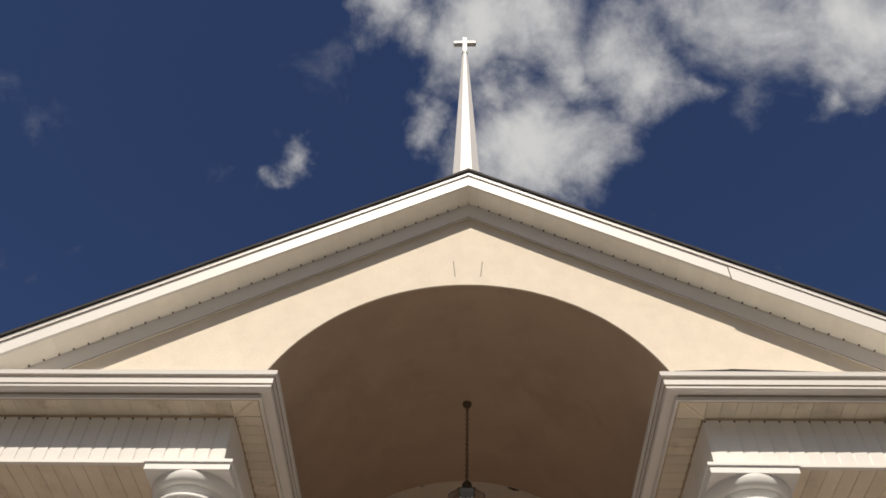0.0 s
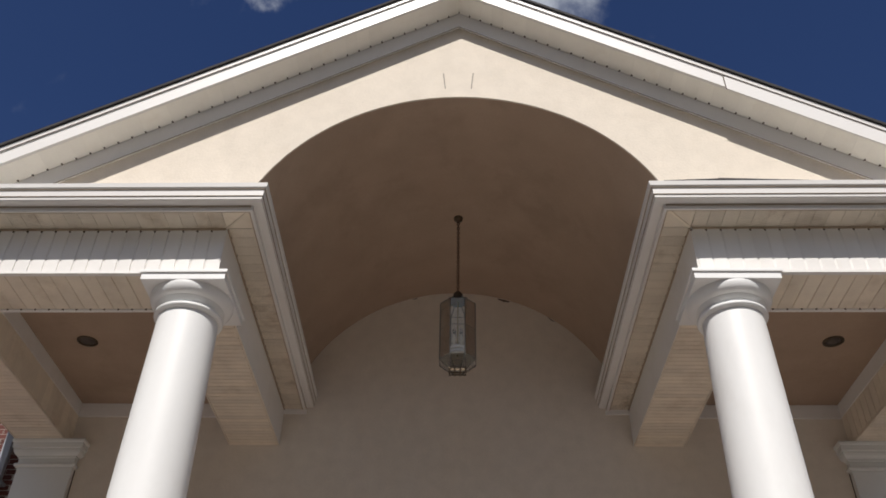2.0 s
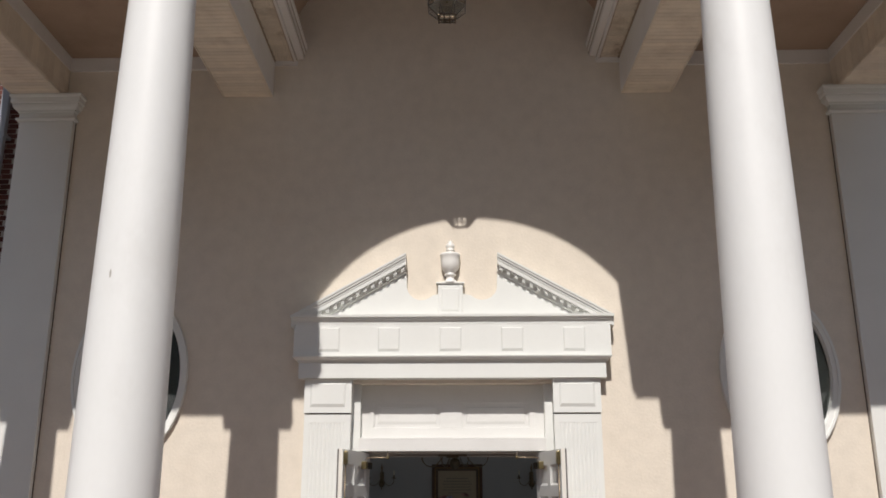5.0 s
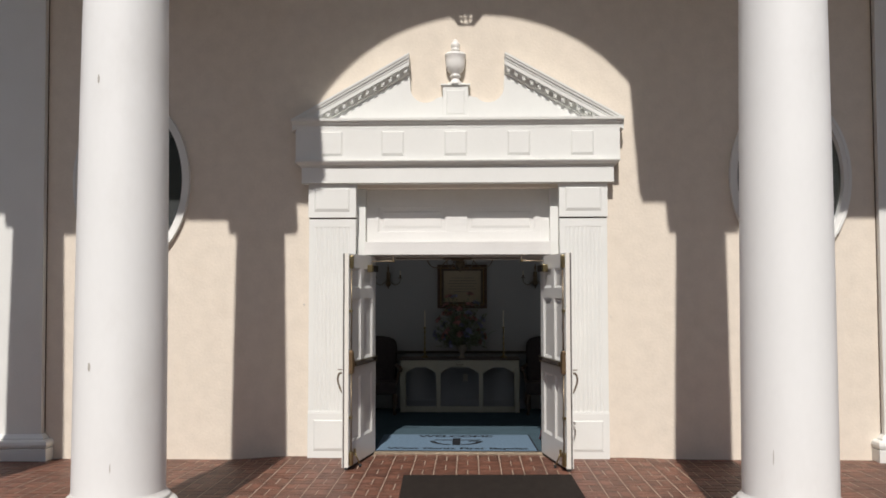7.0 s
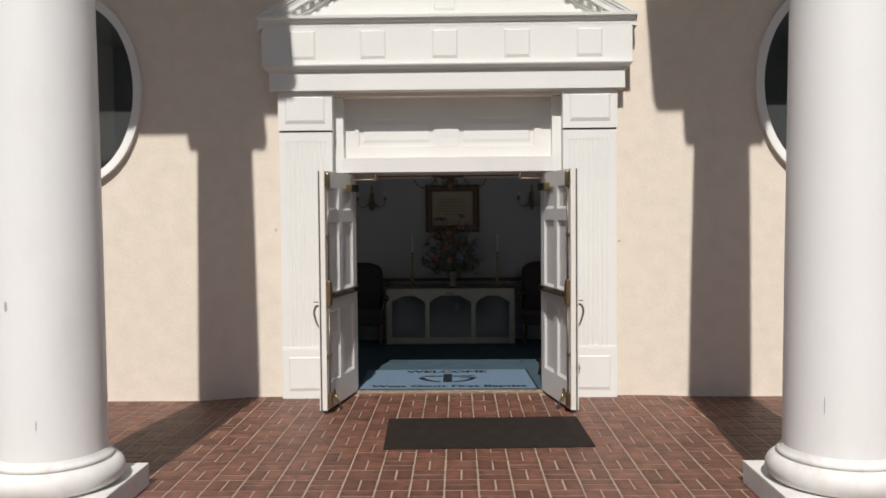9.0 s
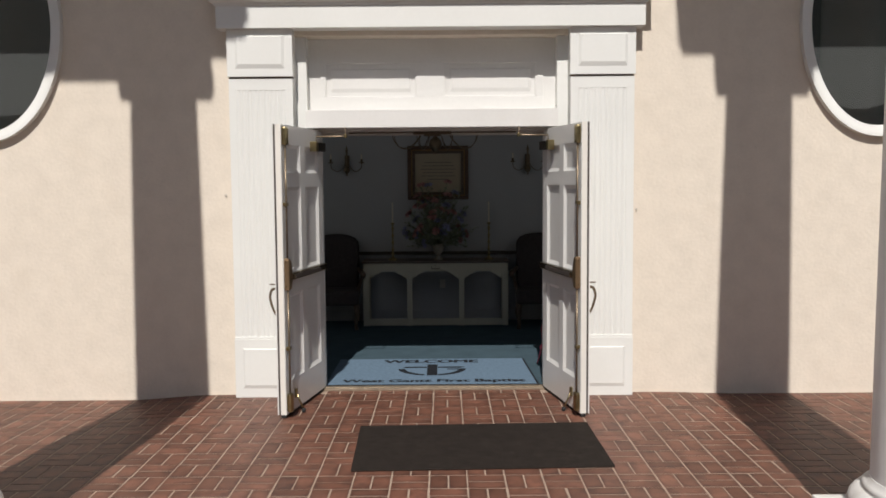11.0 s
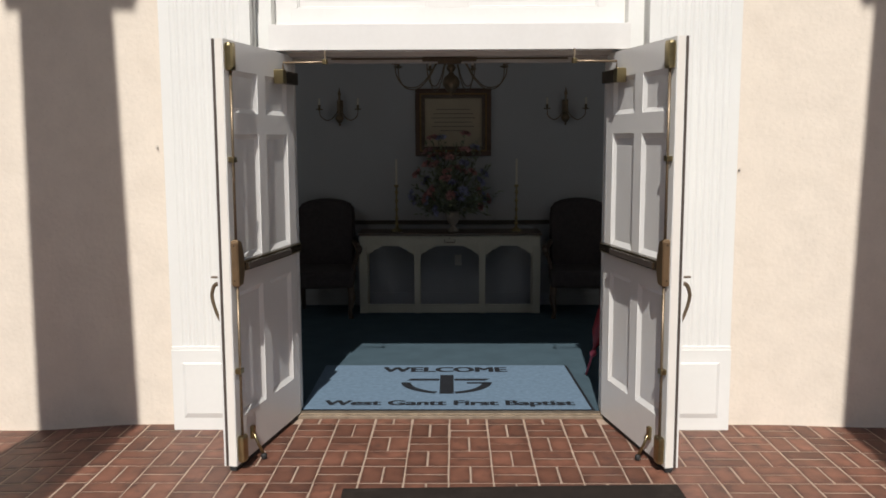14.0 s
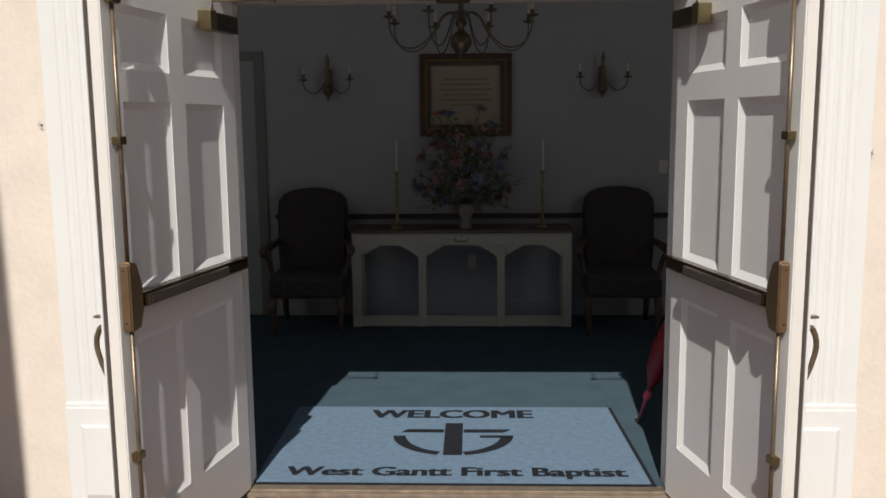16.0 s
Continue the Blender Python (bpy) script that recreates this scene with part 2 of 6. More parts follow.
VINYL_CREAM = node_mat("weathered_vinyl", (0.76, 0.675, 0.55), 0.5, vary=0.09, scale=4.0, fine=60, bump=0.08, depth=0.001, stain=(0.42, 0.32, 0.21), stain_amount=0.32, per=("object", 0.08))
VINYL_VENT = node_mat("vented_vinyl", (0.745, 0.665, 0.545), 0.5, vary=0.10, scale=4.0, fine=60, bump=0.05, depth=0.001, stain=(0.36, 0.25, 0.15), stain_amount=0.75, per=("object", 0.08), vents=0.015)
SILL_METAL = node_mat("worn_sill_metal", (0.34, 0.28, 0.21), 0.42, metal=0.6, vary=0.25, scale=18, fine=120, bump=0.1, depth=0.0006, stain=(0.20, 0.14, 0.09), stain_amount=0.5)
FASCIA = node_mat("fascia_metal", (0.72, 0.70, 0.675), 0.4, vary=0.02, scale=3, fine=30, bump=0.04, depth=0.001, stain=(0.6, 0.55, 0.48), stain_amount=0.12)
VINYL_PALE = node_mat("pale_vinyl", (0.83, 0.80, 0.73), 0.5, vary=0.05, scale=4.0, fine=60, bump=0.05, depth=0.001, stain=(0.62, 0.54, 0.42), stain_amount=0.2, per=("object", 0.03))
PALE_JOINT = node_mat("pale_joint", (0.66, 0.58, 0.46), 0.9, vary=0.2, scale=5)
GAP = node_mat("dark_joint_and_shade", (0.10, 0.07, 0.05), 0.9, vary=0.2)
JOINT = node_mat("panel_joint", (0.34, 0.285, 0.225), 0.9, vary=0.2, scale=5, stain=(0.16, 0.11, 0.07), stain_amount=0.5)
SHINGLE = node_mat("asphalt_shingle", (0.045, 0.042, 0.042), 0.95, vary=0.35, scale=9, fine=140, bump=0.6, depth=0.004)
PAVER = node_mat("clay_paver", (0.150, 0.066, 0.043), 0.55, flash=0.3, spec=0.45, vary=0.32, scale=11, fine=110, bump=0.35, depth=0.003, stain=(0.055, 0.028, 0.022), stain_amount=0.7, per=("object", 0.24))
PAVER_FAR = node_mat("clay_paver_field", (0.150, 0.066, 0.043), 0.55, flash=0.3, spec=0.45, vary=0.32, scale=11, fine=110, bump=0.35, depth=0.003, stain=(0.055, 0.028, 0.022), stain_amount=0.7, per=("island", 0.24))
MORTAR = node_mat("sand_mortar", (0.375, 0.285, 0.218), 0.95, vary=0.2, scale=8, fine=160, bump=0.5, depth=0.003)
CONCRETE = node_mat("asphalt", (0.205, 0.194, 0.178), 0.9, vary=0.12, scale=0.8, fine=40, bump=0.3, depth=0.003)
BRICK = node_mat("red_brick", (0.108, 0.034, 0.026), 0.85, vary=0.2, scale=10, fine=90, bump=0.4, depth=0.003, per=("object", 0.3))
BRICK_FAR = node_mat("red_brick_field", (0.108, 0.034, 0.026), 0.85, vary=0.2, scale=10, fine=90, bump=0.4, depth=0.003, per=("island", 0.3))
BRICK_MORTAR = node_mat("brick_mortar", (0.42, 0.38, 0.34), 0.95, vary=0.1)
DOOR_PAINT = node_mat("door_paint", (0.765, 0.765, 0.74), 0.24, vary=0.03, scale=3, fine=50, bump=0.06, depth=0.001)
BRASS = node_mat("aged_brass", (0.36, 0.295, 0.16), 0.30, metal=1.0, vary=0.15, scale=20, fine=90, bump=0.05, depth=0.0005)
BRASS_DULL = node_mat("antique_brass", (0.19, 0.145, 0.095), 0.36, metal=0.6, vary=0.25, scale=25, fine=90, bump=0.08, depth=0.0005)
LEAD = node_mat("grey_lead_came", (0.16, 0.155, 0.14), 0.5, metal=0.6, vary=0.2)
# white of the door head, its underside's shade put into the grey
HEAD_SHADED = node_mat("shaded_head_white", (0.46, 0.44, 0.41), 0.6, vary=0.15)
LOCK_BRONZE = node_mat("satin_bronze", (0.37, 0.26, 0.155), 0.36, metal=0.9, vary=0.12, scale=20, fine=90, bump=0.05, depth=0.0005)
RUST = node_mat("rusty_chain", (0.075, 0.033, 0.02), 0.7, metal=0.3, vary=0.25, scale=40)
BAR_BROWN = node_mat("dark_bar_bronze", (0.13, 0.10, 0.07), 0.25, metal=0.9, vary=0.2, scale=15)
DIRTY = node_mat("grimy_vinyl", (0.40, 0.31, 0.22), 0.7, vary=0.2, scale=12, stain=(0.16, 0.10, 0.06), stain_amount=0.85)
ROOM_TRIM = node_mat("brown_grey_trim", (0.26, 0.25, 0.23), 0.6, vary=0.05)
BRONZE = node_mat("dark_bronze", (0.10, 0.075, 0.05), 0.45, metal=0.8, vary=0.25, scale=30)
STEEL = node_mat("grey_steel", (0.42, 0.42, 0.42), 0.4, metal=1.0, vary=0.1)
RUBBER = node_mat("black_rubber", (0.02, 0.02, 0.02), 0.7, vary=0.2)
MAT_DARK = node_mat("worn_rubber_mat", (0.023, 0.018, 0.015), 0.95, spec=0.15, vary=0.25, scale=12, fine=220, bump=0.8, depth=0.004, stain=(0.11, 0.09, 0.07), stain_amount=0.12)
CARPET = node_mat("blue_grey_carpet", (0.058, 0.092, 0.114), 0.98, spec=0.1, vary=0.15, scale=5, fine=260, bump=0.7, depth=0.004)
MAT_BLUE = node_mat("light_blue_mat", (0.135, 0.20, 0.27), 0.98, spec=0.1, vary=0.17, scale=30, fine=190, bump=0.8, depth=0.003)
MAT_INK = node_mat("black_mat_fibre", (0.018, 0.02, 0.024), 0.95, spec=0.1, vary=0.2, fine=300, bump=0.6)
# hall side walls, made paler than the back wall to bounce more light
ROOM_BOUNCE = node_mat("pale_bounce_paint", (0.85, 0.845, 0.82), 0.8, vary=0.03, scale=1.5, fine=40, bump=0.08)
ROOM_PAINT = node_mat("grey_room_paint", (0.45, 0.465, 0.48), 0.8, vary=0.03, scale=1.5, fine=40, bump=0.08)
ROOM_CEIL = node_mat("room_ceiling", (0.78, 0.78, 0.77), 0.9, vary=0.03)
TRIM_DARK = node_mat("dark_trim", (0.075, 0.06, 0.05), 0.5, vary=0.15)
CREAM = node_mat("cream_table_paint", (0.61, 0.585, 0.48), 0.5, vary=0.06, scale=5, fine=50, bump=0.08)
WOOD_DARK = node_mat("dark_wood", (0.10, 0.068, 0.048), 0.35, vary=0.35, scale=3, fine=40, stretch=(1, 8, 8))
WOOD_FRAME = node_mat("mahogany_frame", (0.08, 0.04, 0.022), 0.35, vary=0.3, scale=10, fine=60)
GILT = node_mat("gilt_frame", (0.26, 0.165, 0.07), 0.45, metal=0.7, vary=0.2)
PAPER = node_mat("cream_paper", (0.48, 0.42, 0.31), 0.8, vary=0.05)
INK = node_mat("grey_print", (0.20, 0.185, 0.16), 0.8, vary=0.05)
UPHOLSTERY = node_mat("dark_red_upholstery", (0.060, 0.050, 0.050), 0.9, vary=0.25, scale=30, fine=200, bump=0.5)
WAX = node_mat("ivory_wax", (0.72, 0.68, 0.58), 0.5, vary=0.03)
LEAF = node_mat("silk_leaf", (0.21, 0.24, 0.16), 0.7, vary=0.3, per=("island", 0.4))
PETAL_PINK = node_mat("pink_petal", (0.50, 0.28, 0.27), 0.7, vary=0.2, per=("island", 0.35))
PETAL_BLUE = node_mat("blue_petal", (0.32, 0.33, 0.48), 0.7, vary=0.2, per=("island", 0.35))
CERAMIC = node_mat("stone_urn", (0.36, 0.32, 0.27), 0.6, vary=0.1)
URN_WHITE = node_mat("urn_paint", (0.80, 0.785, 0.75), 0.4, vary=0.04, scale=9, fine=40, stain=(0.5, 0.46, 0.4), stain_amount=0.15)
# umbrella cloth, its red darkened for the shade it stands in
RED_SHADED = node_mat("shaded_red_nylon", (0.26, 0.010, 0.018), 0.45, vary=0.15, scale=20)
RED_HANDLE = node_mat("pinkish_red_plastic", (0.85, 0.13, 0.19), 0.35, vary=0.08)
PLASTIC_WHITE = node_mat("white_plastic", (0.75, 0.72, 0.66), 0.4, vary=0.03)
GLASS_CLEAR = glass_mat("clear_glass", (0.93, 0.95, 0.94))
GLASS_DARK = glass_mat("tinted_glass", (0.62, 0.64, 0.63))
GLASS_RIBBED = glass_mat("ribbed_glass", (0.42, 0.41, 0.37), 0.15)
SKY_BLOCK = node_mat("unseen_sky_block", (0.055, 0.065, 0.032), 0.95, vary=0.4, scale=0.6, fine=4, bump=0.8, depth=0.3)
DOWNSPOUT = node_mat("grey_downspout", (0.30, 0.32, 0.35), 0.4, vary=0.05)
MARKING = node_mat("pencil_grey", (0.33, 0.29, 0.25), 0.9, vary=0.1)
SCUFF = node_mat("scuffed_undercoat", (0.46, 0.43, 0.39), 0.8, vary=0.2)


# ---- building helpers ----
def box(bm, x0, x1, y0, y1, z0, z1, bevel=0.0):
    r = bmesh.ops.create_cube(bm, size=1)
    bmesh.ops.transform(bm, matrix=Matrix.LocRotScale(((x0 + x1) / 2, (y0 + y1) / 2, (z0 + z1) / 2), None, (x1 - x0, y1 - y0, z1 - z0)), verts=r["verts"])
    if bevel:
        edges = list({e for v in r["verts"] for e in v.link_edges})
        bmesh.ops.bevel(bm, geom=edges, offset=bevel, segments=2, profile=0.6, affect="EDGES")
    return bm


def boxes(*rows, bevel=0.0):
    bm = bmesh.new()
    for r in rows:
        box(bm, *r, bevel=bevel)
    return bm


def prism(bm, outline, y0, y1):
    """A plate: an outline in x and z, between two depths."""
    front = [bm.verts.new((x, y0, z)) for x, z in outline]
    back = [bm.verts.new((x, y1, z)) for x, z in outline]
    k = len(outline)
    bm.faces.new(front)
    bm.faces.new(back[::-1])
    for i in range(k):
        j = (i + 1) % k
        bm.faces.new((front[i], back[i], back[j], front[j]))
    bmesh.ops.recalc_face_normals(bm, faces=bm.faces)
    return bm


def column_prism(bm, outline, z0, z1):
    """A post: an outline in x and y, between two heights."""
    low = [bm.verts.new((x, y, z0)) for x, y in outline]
    top = [bm.verts.new((x, y, z1)) for x, y in outline]
    k = len(outline)
    bm.faces.new(low[::-1])
    bm.faces.new(top)
    for i in range(k):
        j = (i + 1) % k
        bm.faces.new((low[i], low[j], top[j], top[i]))
    bmesh.ops.recalc_face_normals(bm, faces=bm.faces)
    return bm


def smooth_line(pts, n=5):
    """A finer line through the same points (Catmull-Rom)."""
    p = [Vector(q) for q in pts]
    p = [p[0] * 2 - p[1]] + p + [p[-1] * 2 - p[-2]]
    out = []
    for i in range(1, len(p) - 2):
        for k in range(n):
            t = k / n
            out.append(0.5 * (2 * p[i] + (p[i + 1] - p[i - 1]) * t + (2 * p[i - 1] - 5 * p[i] + 4 * p[i + 1] - p[i + 2]) * t * t + (3 * p[i] - p[i - 1] - 3 * p[i + 1] + p[i + 2]) * t ** 3))
    return out + [p[-2]]


def lathe(bm, profile, centre=(0, 0), seg=32, smooth=True):
    rings = []
    for r, z in profile:
        rings.append([bm.verts.new((centre[0] + r * math.cos(2 * math.pi * i / seg), centre[1] + r * math.sin(2 * math.pi * i / seg), z)) for i in range(seg)])
    for a, b in zip(rings, rings[1:]):
        for i in range(seg):
            j = (i + 1) % seg
            f = bm.faces.new((a[i], a[j], b[j], b[i]))
            f.smooth = smooth
    # caps on edges of their own, so that the shading of the sides stays true
    bm.faces.new([bm.verts.new(v.co) for v in rings[0][::-1]])
    bm.faces.new([bm.verts.new(v.co) for v in rings[-1]])
    return bm


def tube(bm, points, radius, seg=8):
    """A round bar along a line of points; one radius, or one for each point."""
    pts = [Vector(p) for p in points]
    radii = radius if isinstance(radius, (list, tuple)) else [radius] * len(pts)
    rings = []
    for i, p in enumerate(pts):
        d = (pts[min(i + 1, len(pts) - 1)] - pts[max(i - 1, 0)]).normalized()
        a = d.orthogonal().normalized() if i == 0 else (rings_a - d * rings_a.dot(d)).normalized()
        rings_a = a
        b = d.cross(a)
        rings.append([bm.verts.new(p + radii[i] * (a * math.cos(2 * math.pi * k / seg) + b * math.sin(2 * math.pi * k / seg))) for k in range(seg)])
    for r0, r1 in zip(rings, rings[1:]):
        for k in range(seg):
            j = (k + 1) % seg
            f = bm.faces.new((r0[k], r0[j], r1[j], r1[k]))
            f.smooth = True
    bm.faces.new(rings[0][::-1])
    bm.faces.new(rings[-1])
    return bm


def mould(bm, path, profile):
    """A moulding: (projection, height) profile, swept along an open line in plan with mitred corners; it projects to the right of the line."""
    pts = [Vector(p) for p in path]
    rings = []
    for i, p in enumerate(pts):
        dirs = []
        if i > 0:
            dirs.append((pts[i] - pts[i - 1]).normalized())
        if i < len(pts) - 1:
            dirs.append((pts[i + 1] - pts[i]).normalized())
        normals = [Vector((d.y, -d.x)) for d in dirs]
        n = sum(normals, Vector((0, 0)))
        n = n / (n.length_squared / len(normals)) if len(normals) > 1 else normals[0]
        rings.append([bm.verts.new((p.x + n.x * d, p.y + n.y * d, z)) for d, z in profile])
    k = len(profile)
    for a, b in zip(rings, rings[1:]):
        for i in range(k):
            j = (i + 1) % k
            bm.faces.new((a[i], a[j], b[j], b[i]))
    bm.faces.new(rings[0])
    bm.faces.new(rings[-1][::-1])
    bmesh.ops.recalc_face_normals(bm, faces=bm.faces)
    return bm


def rake(bm, x0, z0, x1, z1, profile):
    """A raking moulding with plumb ends: (depth y, height above the line) profile, between two points of a line in elevation."""
    a = [bm.verts.new((x0, y, z0 + h)) for y, h in profile]
    b = [bm.verts.new((x1, y, z1 + h)) for y, h in profile]
    k = len(profile)
    for i in range(k):
        j = (i + 1) % k
        bm.faces.new((a[i], a[j], b[j], b[i]))
    bm.faces.new(a)
    bm.faces.new(b[::-1])
    bmesh.ops.recalc_face_normals(bm, faces=bm.faces)
    return bm


def raised(bm, x0, x1, z0, z1, y, rim=0.035, proud=0.012):
    """A raised field with sloping margins on a face that looks towards -y."""
    o = [bm.verts.new(v) for v in ((x0, y, z0), (x1, y, z0), (x1, y, z1), (x0, y, z1))]
    i = [bm.verts.new(v) for v in ((x0 + rim * 0.6, y - proud, z0 + rim), (x1 - rim * 0.6, y - proud, z0 + rim), (x1 - rim * 0.6, y - proud, z1 - rim * 0.25), (x0 + rim * 0.6, y - proud, z1 - rim * 0.25))]
    for k in range(4):
        j = (k + 1) % 4
        bm.faces.new((o[k], o[j], i[j], i[k]))
    bm.faces.new(i)
    bm.faces.new(o[::-1])
    bmesh.ops.recalc_face_normals(bm, faces=bm.faces)
    return bm


def mesh_of(name, bm):
    me = bpy.data.meshes.new(name)
    bm.to_mesh(me)
    bm.free()
    return me


def part(name, bm, material, parent, label=""):
    me = bm if isinstance(bm, bpy.types.Mesh) else mesh_of(name, bm)
    if not me.materials:
        me.materials.append(material)
    ob = new(name, me)
    ob.parent = parent
    return tagged(ob, label)


def thing(name, label, category, at=(0, 0, 0), group="", kind="", turn=0.0):
    ob = new(name)
    ob.matrix_basis = pose(*at, 0, 0, turn)
    return tagged(ob, label, category, group, kind)


def solid(name, bm, material, label, category, kind="structure", group=""):
    me = mesh_of(name, bm)
    me.materials.append(material)
    return tagged(new(name, me), label, category, group, kind)


def skew(bm):
    """The portico's axis leans very slightly to the wall's."""
    for v in bm.verts:
        v.co.x += -0.065 - 0.0155 * v.co.y
    return bm


def lean(y):
    return -0.065 - 0.0155 * y


def arc(cx, cz, r, a0, a1, n):
    return [(cx + r * math.cos(radians(a0 + (a1 - a0) * i / n)), cz + r * math.sin(radians(a0 + (a1 - a0) * i / n))) for i in range(n + 1)]


# ---- large structure ----
YF = -3.565          # plane of frieze and gable wall
Z_SOFFIT = 6.99      # level of the cornice soffit
Z_BEAM = 6.48        # underside of the beams
SLOPE = 0.604        # rise of the gable
bm = boxes((-400, 400, -400, 400, -0.6, -0.08))
solid("ground", bm, CONCRETE, "grey asphalt forecourt and ground reaching the horizon", "ground")
# an unseen dark wooded edge, added behind the walk to block low sky light
rw = random.Random(3)
bm = bmesh.new()
rows_ = []
for i in range(91):
    a = radians(180 + 180 * i / 90)
    h = 21 + rw.uniform(-2.5, 2.5) + 2 * math.sin(i * 0.7)
    rows_.append([bm.verts.new((math.cos(a) * r, -4 + math.sin(a) * r, z)) for r, z in ((48, -0.08), (46 + rw.uniform(-1, 1), h * 0.55), (49 + rw.uniform(-1, 1), h), (56, h * 0.6), (58, -0.08))])
for p, q in zip(rows_, rows_[1:]):
    for k in range(4):
        bm.faces.new((p[k], q[k], q[k + 1], p[k + 1]))
bmesh.ops.recalc_face_normals(bm, faces=bm.faces)
solid("backdrop", bm, SKY_BLOCK, "unseen dark wooded edge, added to block low sky light", "backdrop")

# the wall behind the portico: stucco with a doorway and two oval openings
OVAL = [(3.645, 3.05), (-3.65, 3.05)]
OA, OB = 0.645, 0.925


def oval(cx, cz, a, b, n=48):
    return [(cx + a * math.cos(2 * math.pi * i / n), cz + b * math.sin(2 * math.pi * i / n)) for i in range(n)]


def wall_bay(cx, cz, x0, x1, z0, z1):
    """A wall bay with an oval hole, as a ring of faces from the hole to the bay's rectangle."""
    bm = bmesh.new()
    n = 48
    inner = oval(cx, cz, OA - 0.02, OB - 0.02, n)
    outer = []
    for i in range(n):
        c, s = math.cos(2 * math.pi * i / n), math.sin(2 * math.pi * i / n)
        ts = []
        if c > 1e-6:
            ts.append((x1 - cx) / c)
        if c < -1e-6:
            ts.append((x0 - cx) / c)
        if s > 1e-6:
            ts.append((z1 - cz) / s)
        if s < -1e-6:
            ts.append((z0 - cz) / s)
        t = min(ts)
        outer.append((cx + t * c, cz + t * s))
    for X, Z in ((x0, z0), (x1, z0), (x1, z1), (x0, z1)):
        k = min(range(n), key=lambda i: (outer[i][0] - X) ** 2 + (outer[i][1] - Z) ** 2)
        outer[k] = (X, Z)
    ring = lambda pts, y: [bm.verts.new((x, y, z)) for x, z in pts]
    a, b, c, d = ring(inner, 0.0), ring(outer, 0.0), ring(inner, 0.2), ring(outer, 0.2)
    for i in range(n):
        j = (i + 1) % n
        bm.faces.new((a[i], a[j], b[j], b[i]))
        bm.faces.new((c[j], c[i], d[i], d[j]))
        bm.faces.new((a[j], a[i], c[i], c[j]))
        bm.faces.new((b[i], b[j], d[j], d[i]))
    bmesh.ops.recalc_face_normals(bm, faces=bm.faces)
    return bm


solid("wall_north_west", wall_bay(*OVAL[1], -5.33, -1.13, -0.07, 9.2), STUCCO, "cream stucco wall bay with an oval window opening", "wall")
solid("wall_north_east", wall_bay(*OVAL[0], 1.13, 5.35, -0.07, 9.2), STUCCO, "cream stucco wall bay with an oval window opening", "wall")
solid("wall_north_centre", boxes((-1.13, 1.13, 0.0, 0.2, 2.96, 9.2)), STUCCO, "cream stucco wall above the entrance", "wall")

# brick flanks of the church
bm = boxes((-11, -5.33, 0.104, 0.3, -0.09, 9.0))
flank_w = solid("wall_brick_west", bm, BRICK_MORTAR, "red brick church wall beside the portico", "wall")
bm = boxes((5.35, 11, 0.104, 0.3, -0.09, 9.0))
flank_e = solid("wall_brick_east", bm, BRICK_MORTAR, "red brick church wall beside the portico", "wall")
# sides and back of the church and its roof
solid("wall_west", boxes((-11, -10.8, 0.3, 20, -0.02, 9.0)), BRICK_FAR, "red brick side wall of the church", "wall")
solid("wall_east", boxes((10.8, 11, 0.3, 20, -0.02, 9.0)), BRICK_FAR, "red brick side wall of the church", "wall")
solid("wall_south", boxes((-10.8, 10.8, 19.8, 20, -0.02, 9.0)), BRICK_FAR, "red brick back wall of the church", "wall")
bm = bmesh.new()
prism(bm, [(-11.3, 8.86), (0, 12.3), (11.3, 8.86), (11.3, 9.01), (0, 12.46), (-11.3, 9.01)], 0.05, 20.3)
solid("roof", bm, SHINGLE, "dark asphalt shingle roof of the church", "roof")
bm = bmesh.new()
prism(bm, [(-11, 9.0), (11, 9.0), (0, 12.3)], 0.12, 0.3)
solid("wall_gable", bm, BRICK_FAR, "brick gable of the church behind the portico", "wall")

# gable wall of the portico with its arch
ARCH_R, ARCH_C = 2.144, 6.636
spring = math.degrees(math.asin((7.22 - ARCH_C) / ARCH_R))
bm = bmesh.new()
half = 5.25
# masonry, and the stucco coat 2 cm proud of it
for drop, y0, y1 in ((0.0, YF, YF + 0.14), (0.0155, YF - 0.02, YF - 0.0005)):
    arch_pts = arc(-0.01, ARCH_C - drop, ARCH_R + 0.003, 180 - spring, spring, 96)
    prism(bm, [(-half, 7.22)] + arch_pts + [(half, 7.22), (half, 7.24), (0.0, 10.09), (-half, 7.24)], y0, y1)
bmesh.ops.triangulate(bm, faces=[f for f in bm.faces if len(f.verts) > 4])
solid("wall_gable_front", bm, STUCCO, "cream stucco portico gable pierced by a round arch", "wall")

# barrel vault over the middle bay
bm = bmesh.new()
inner, outer = arc(0, ARCH_C, ARCH_R, 180 - spring, spring, 96), arc(0, ARCH_C, ARCH_R + 0.002, 180 - spring, spring, 96)
prism(bm, inner + outer[::-1], YF + 0.001, 0.0)
bmesh.ops.triangulate(bm, faces=[f for f in bm.faces if len(f.verts) > 4])
skew(bm)
solid("ceiling_vault", bm, STUCCO_SHADED, "smooth plastered barrel vault over the entrance", "ceiling")

# flat ceilings of the side bays
for name, x0, x1 in (("ceiling_west", -4.735, -2.77), ("ceiling_east", 2.77, 4.735)):
    solid(name, skew(boxes((x0, x1, -2.95, 0.0, 7.06, 7.12))), STUCCO_SHADED, "plastered flat ceiling of the portico side bay", "ceiling")
    solid("trim_" + name, skew(boxes((x0 + 0.012, x1 - 0.012, -0.035, 0.0, 6.88, 7.056))), VINYL, "white trim board under the portico ceiling", "trim")

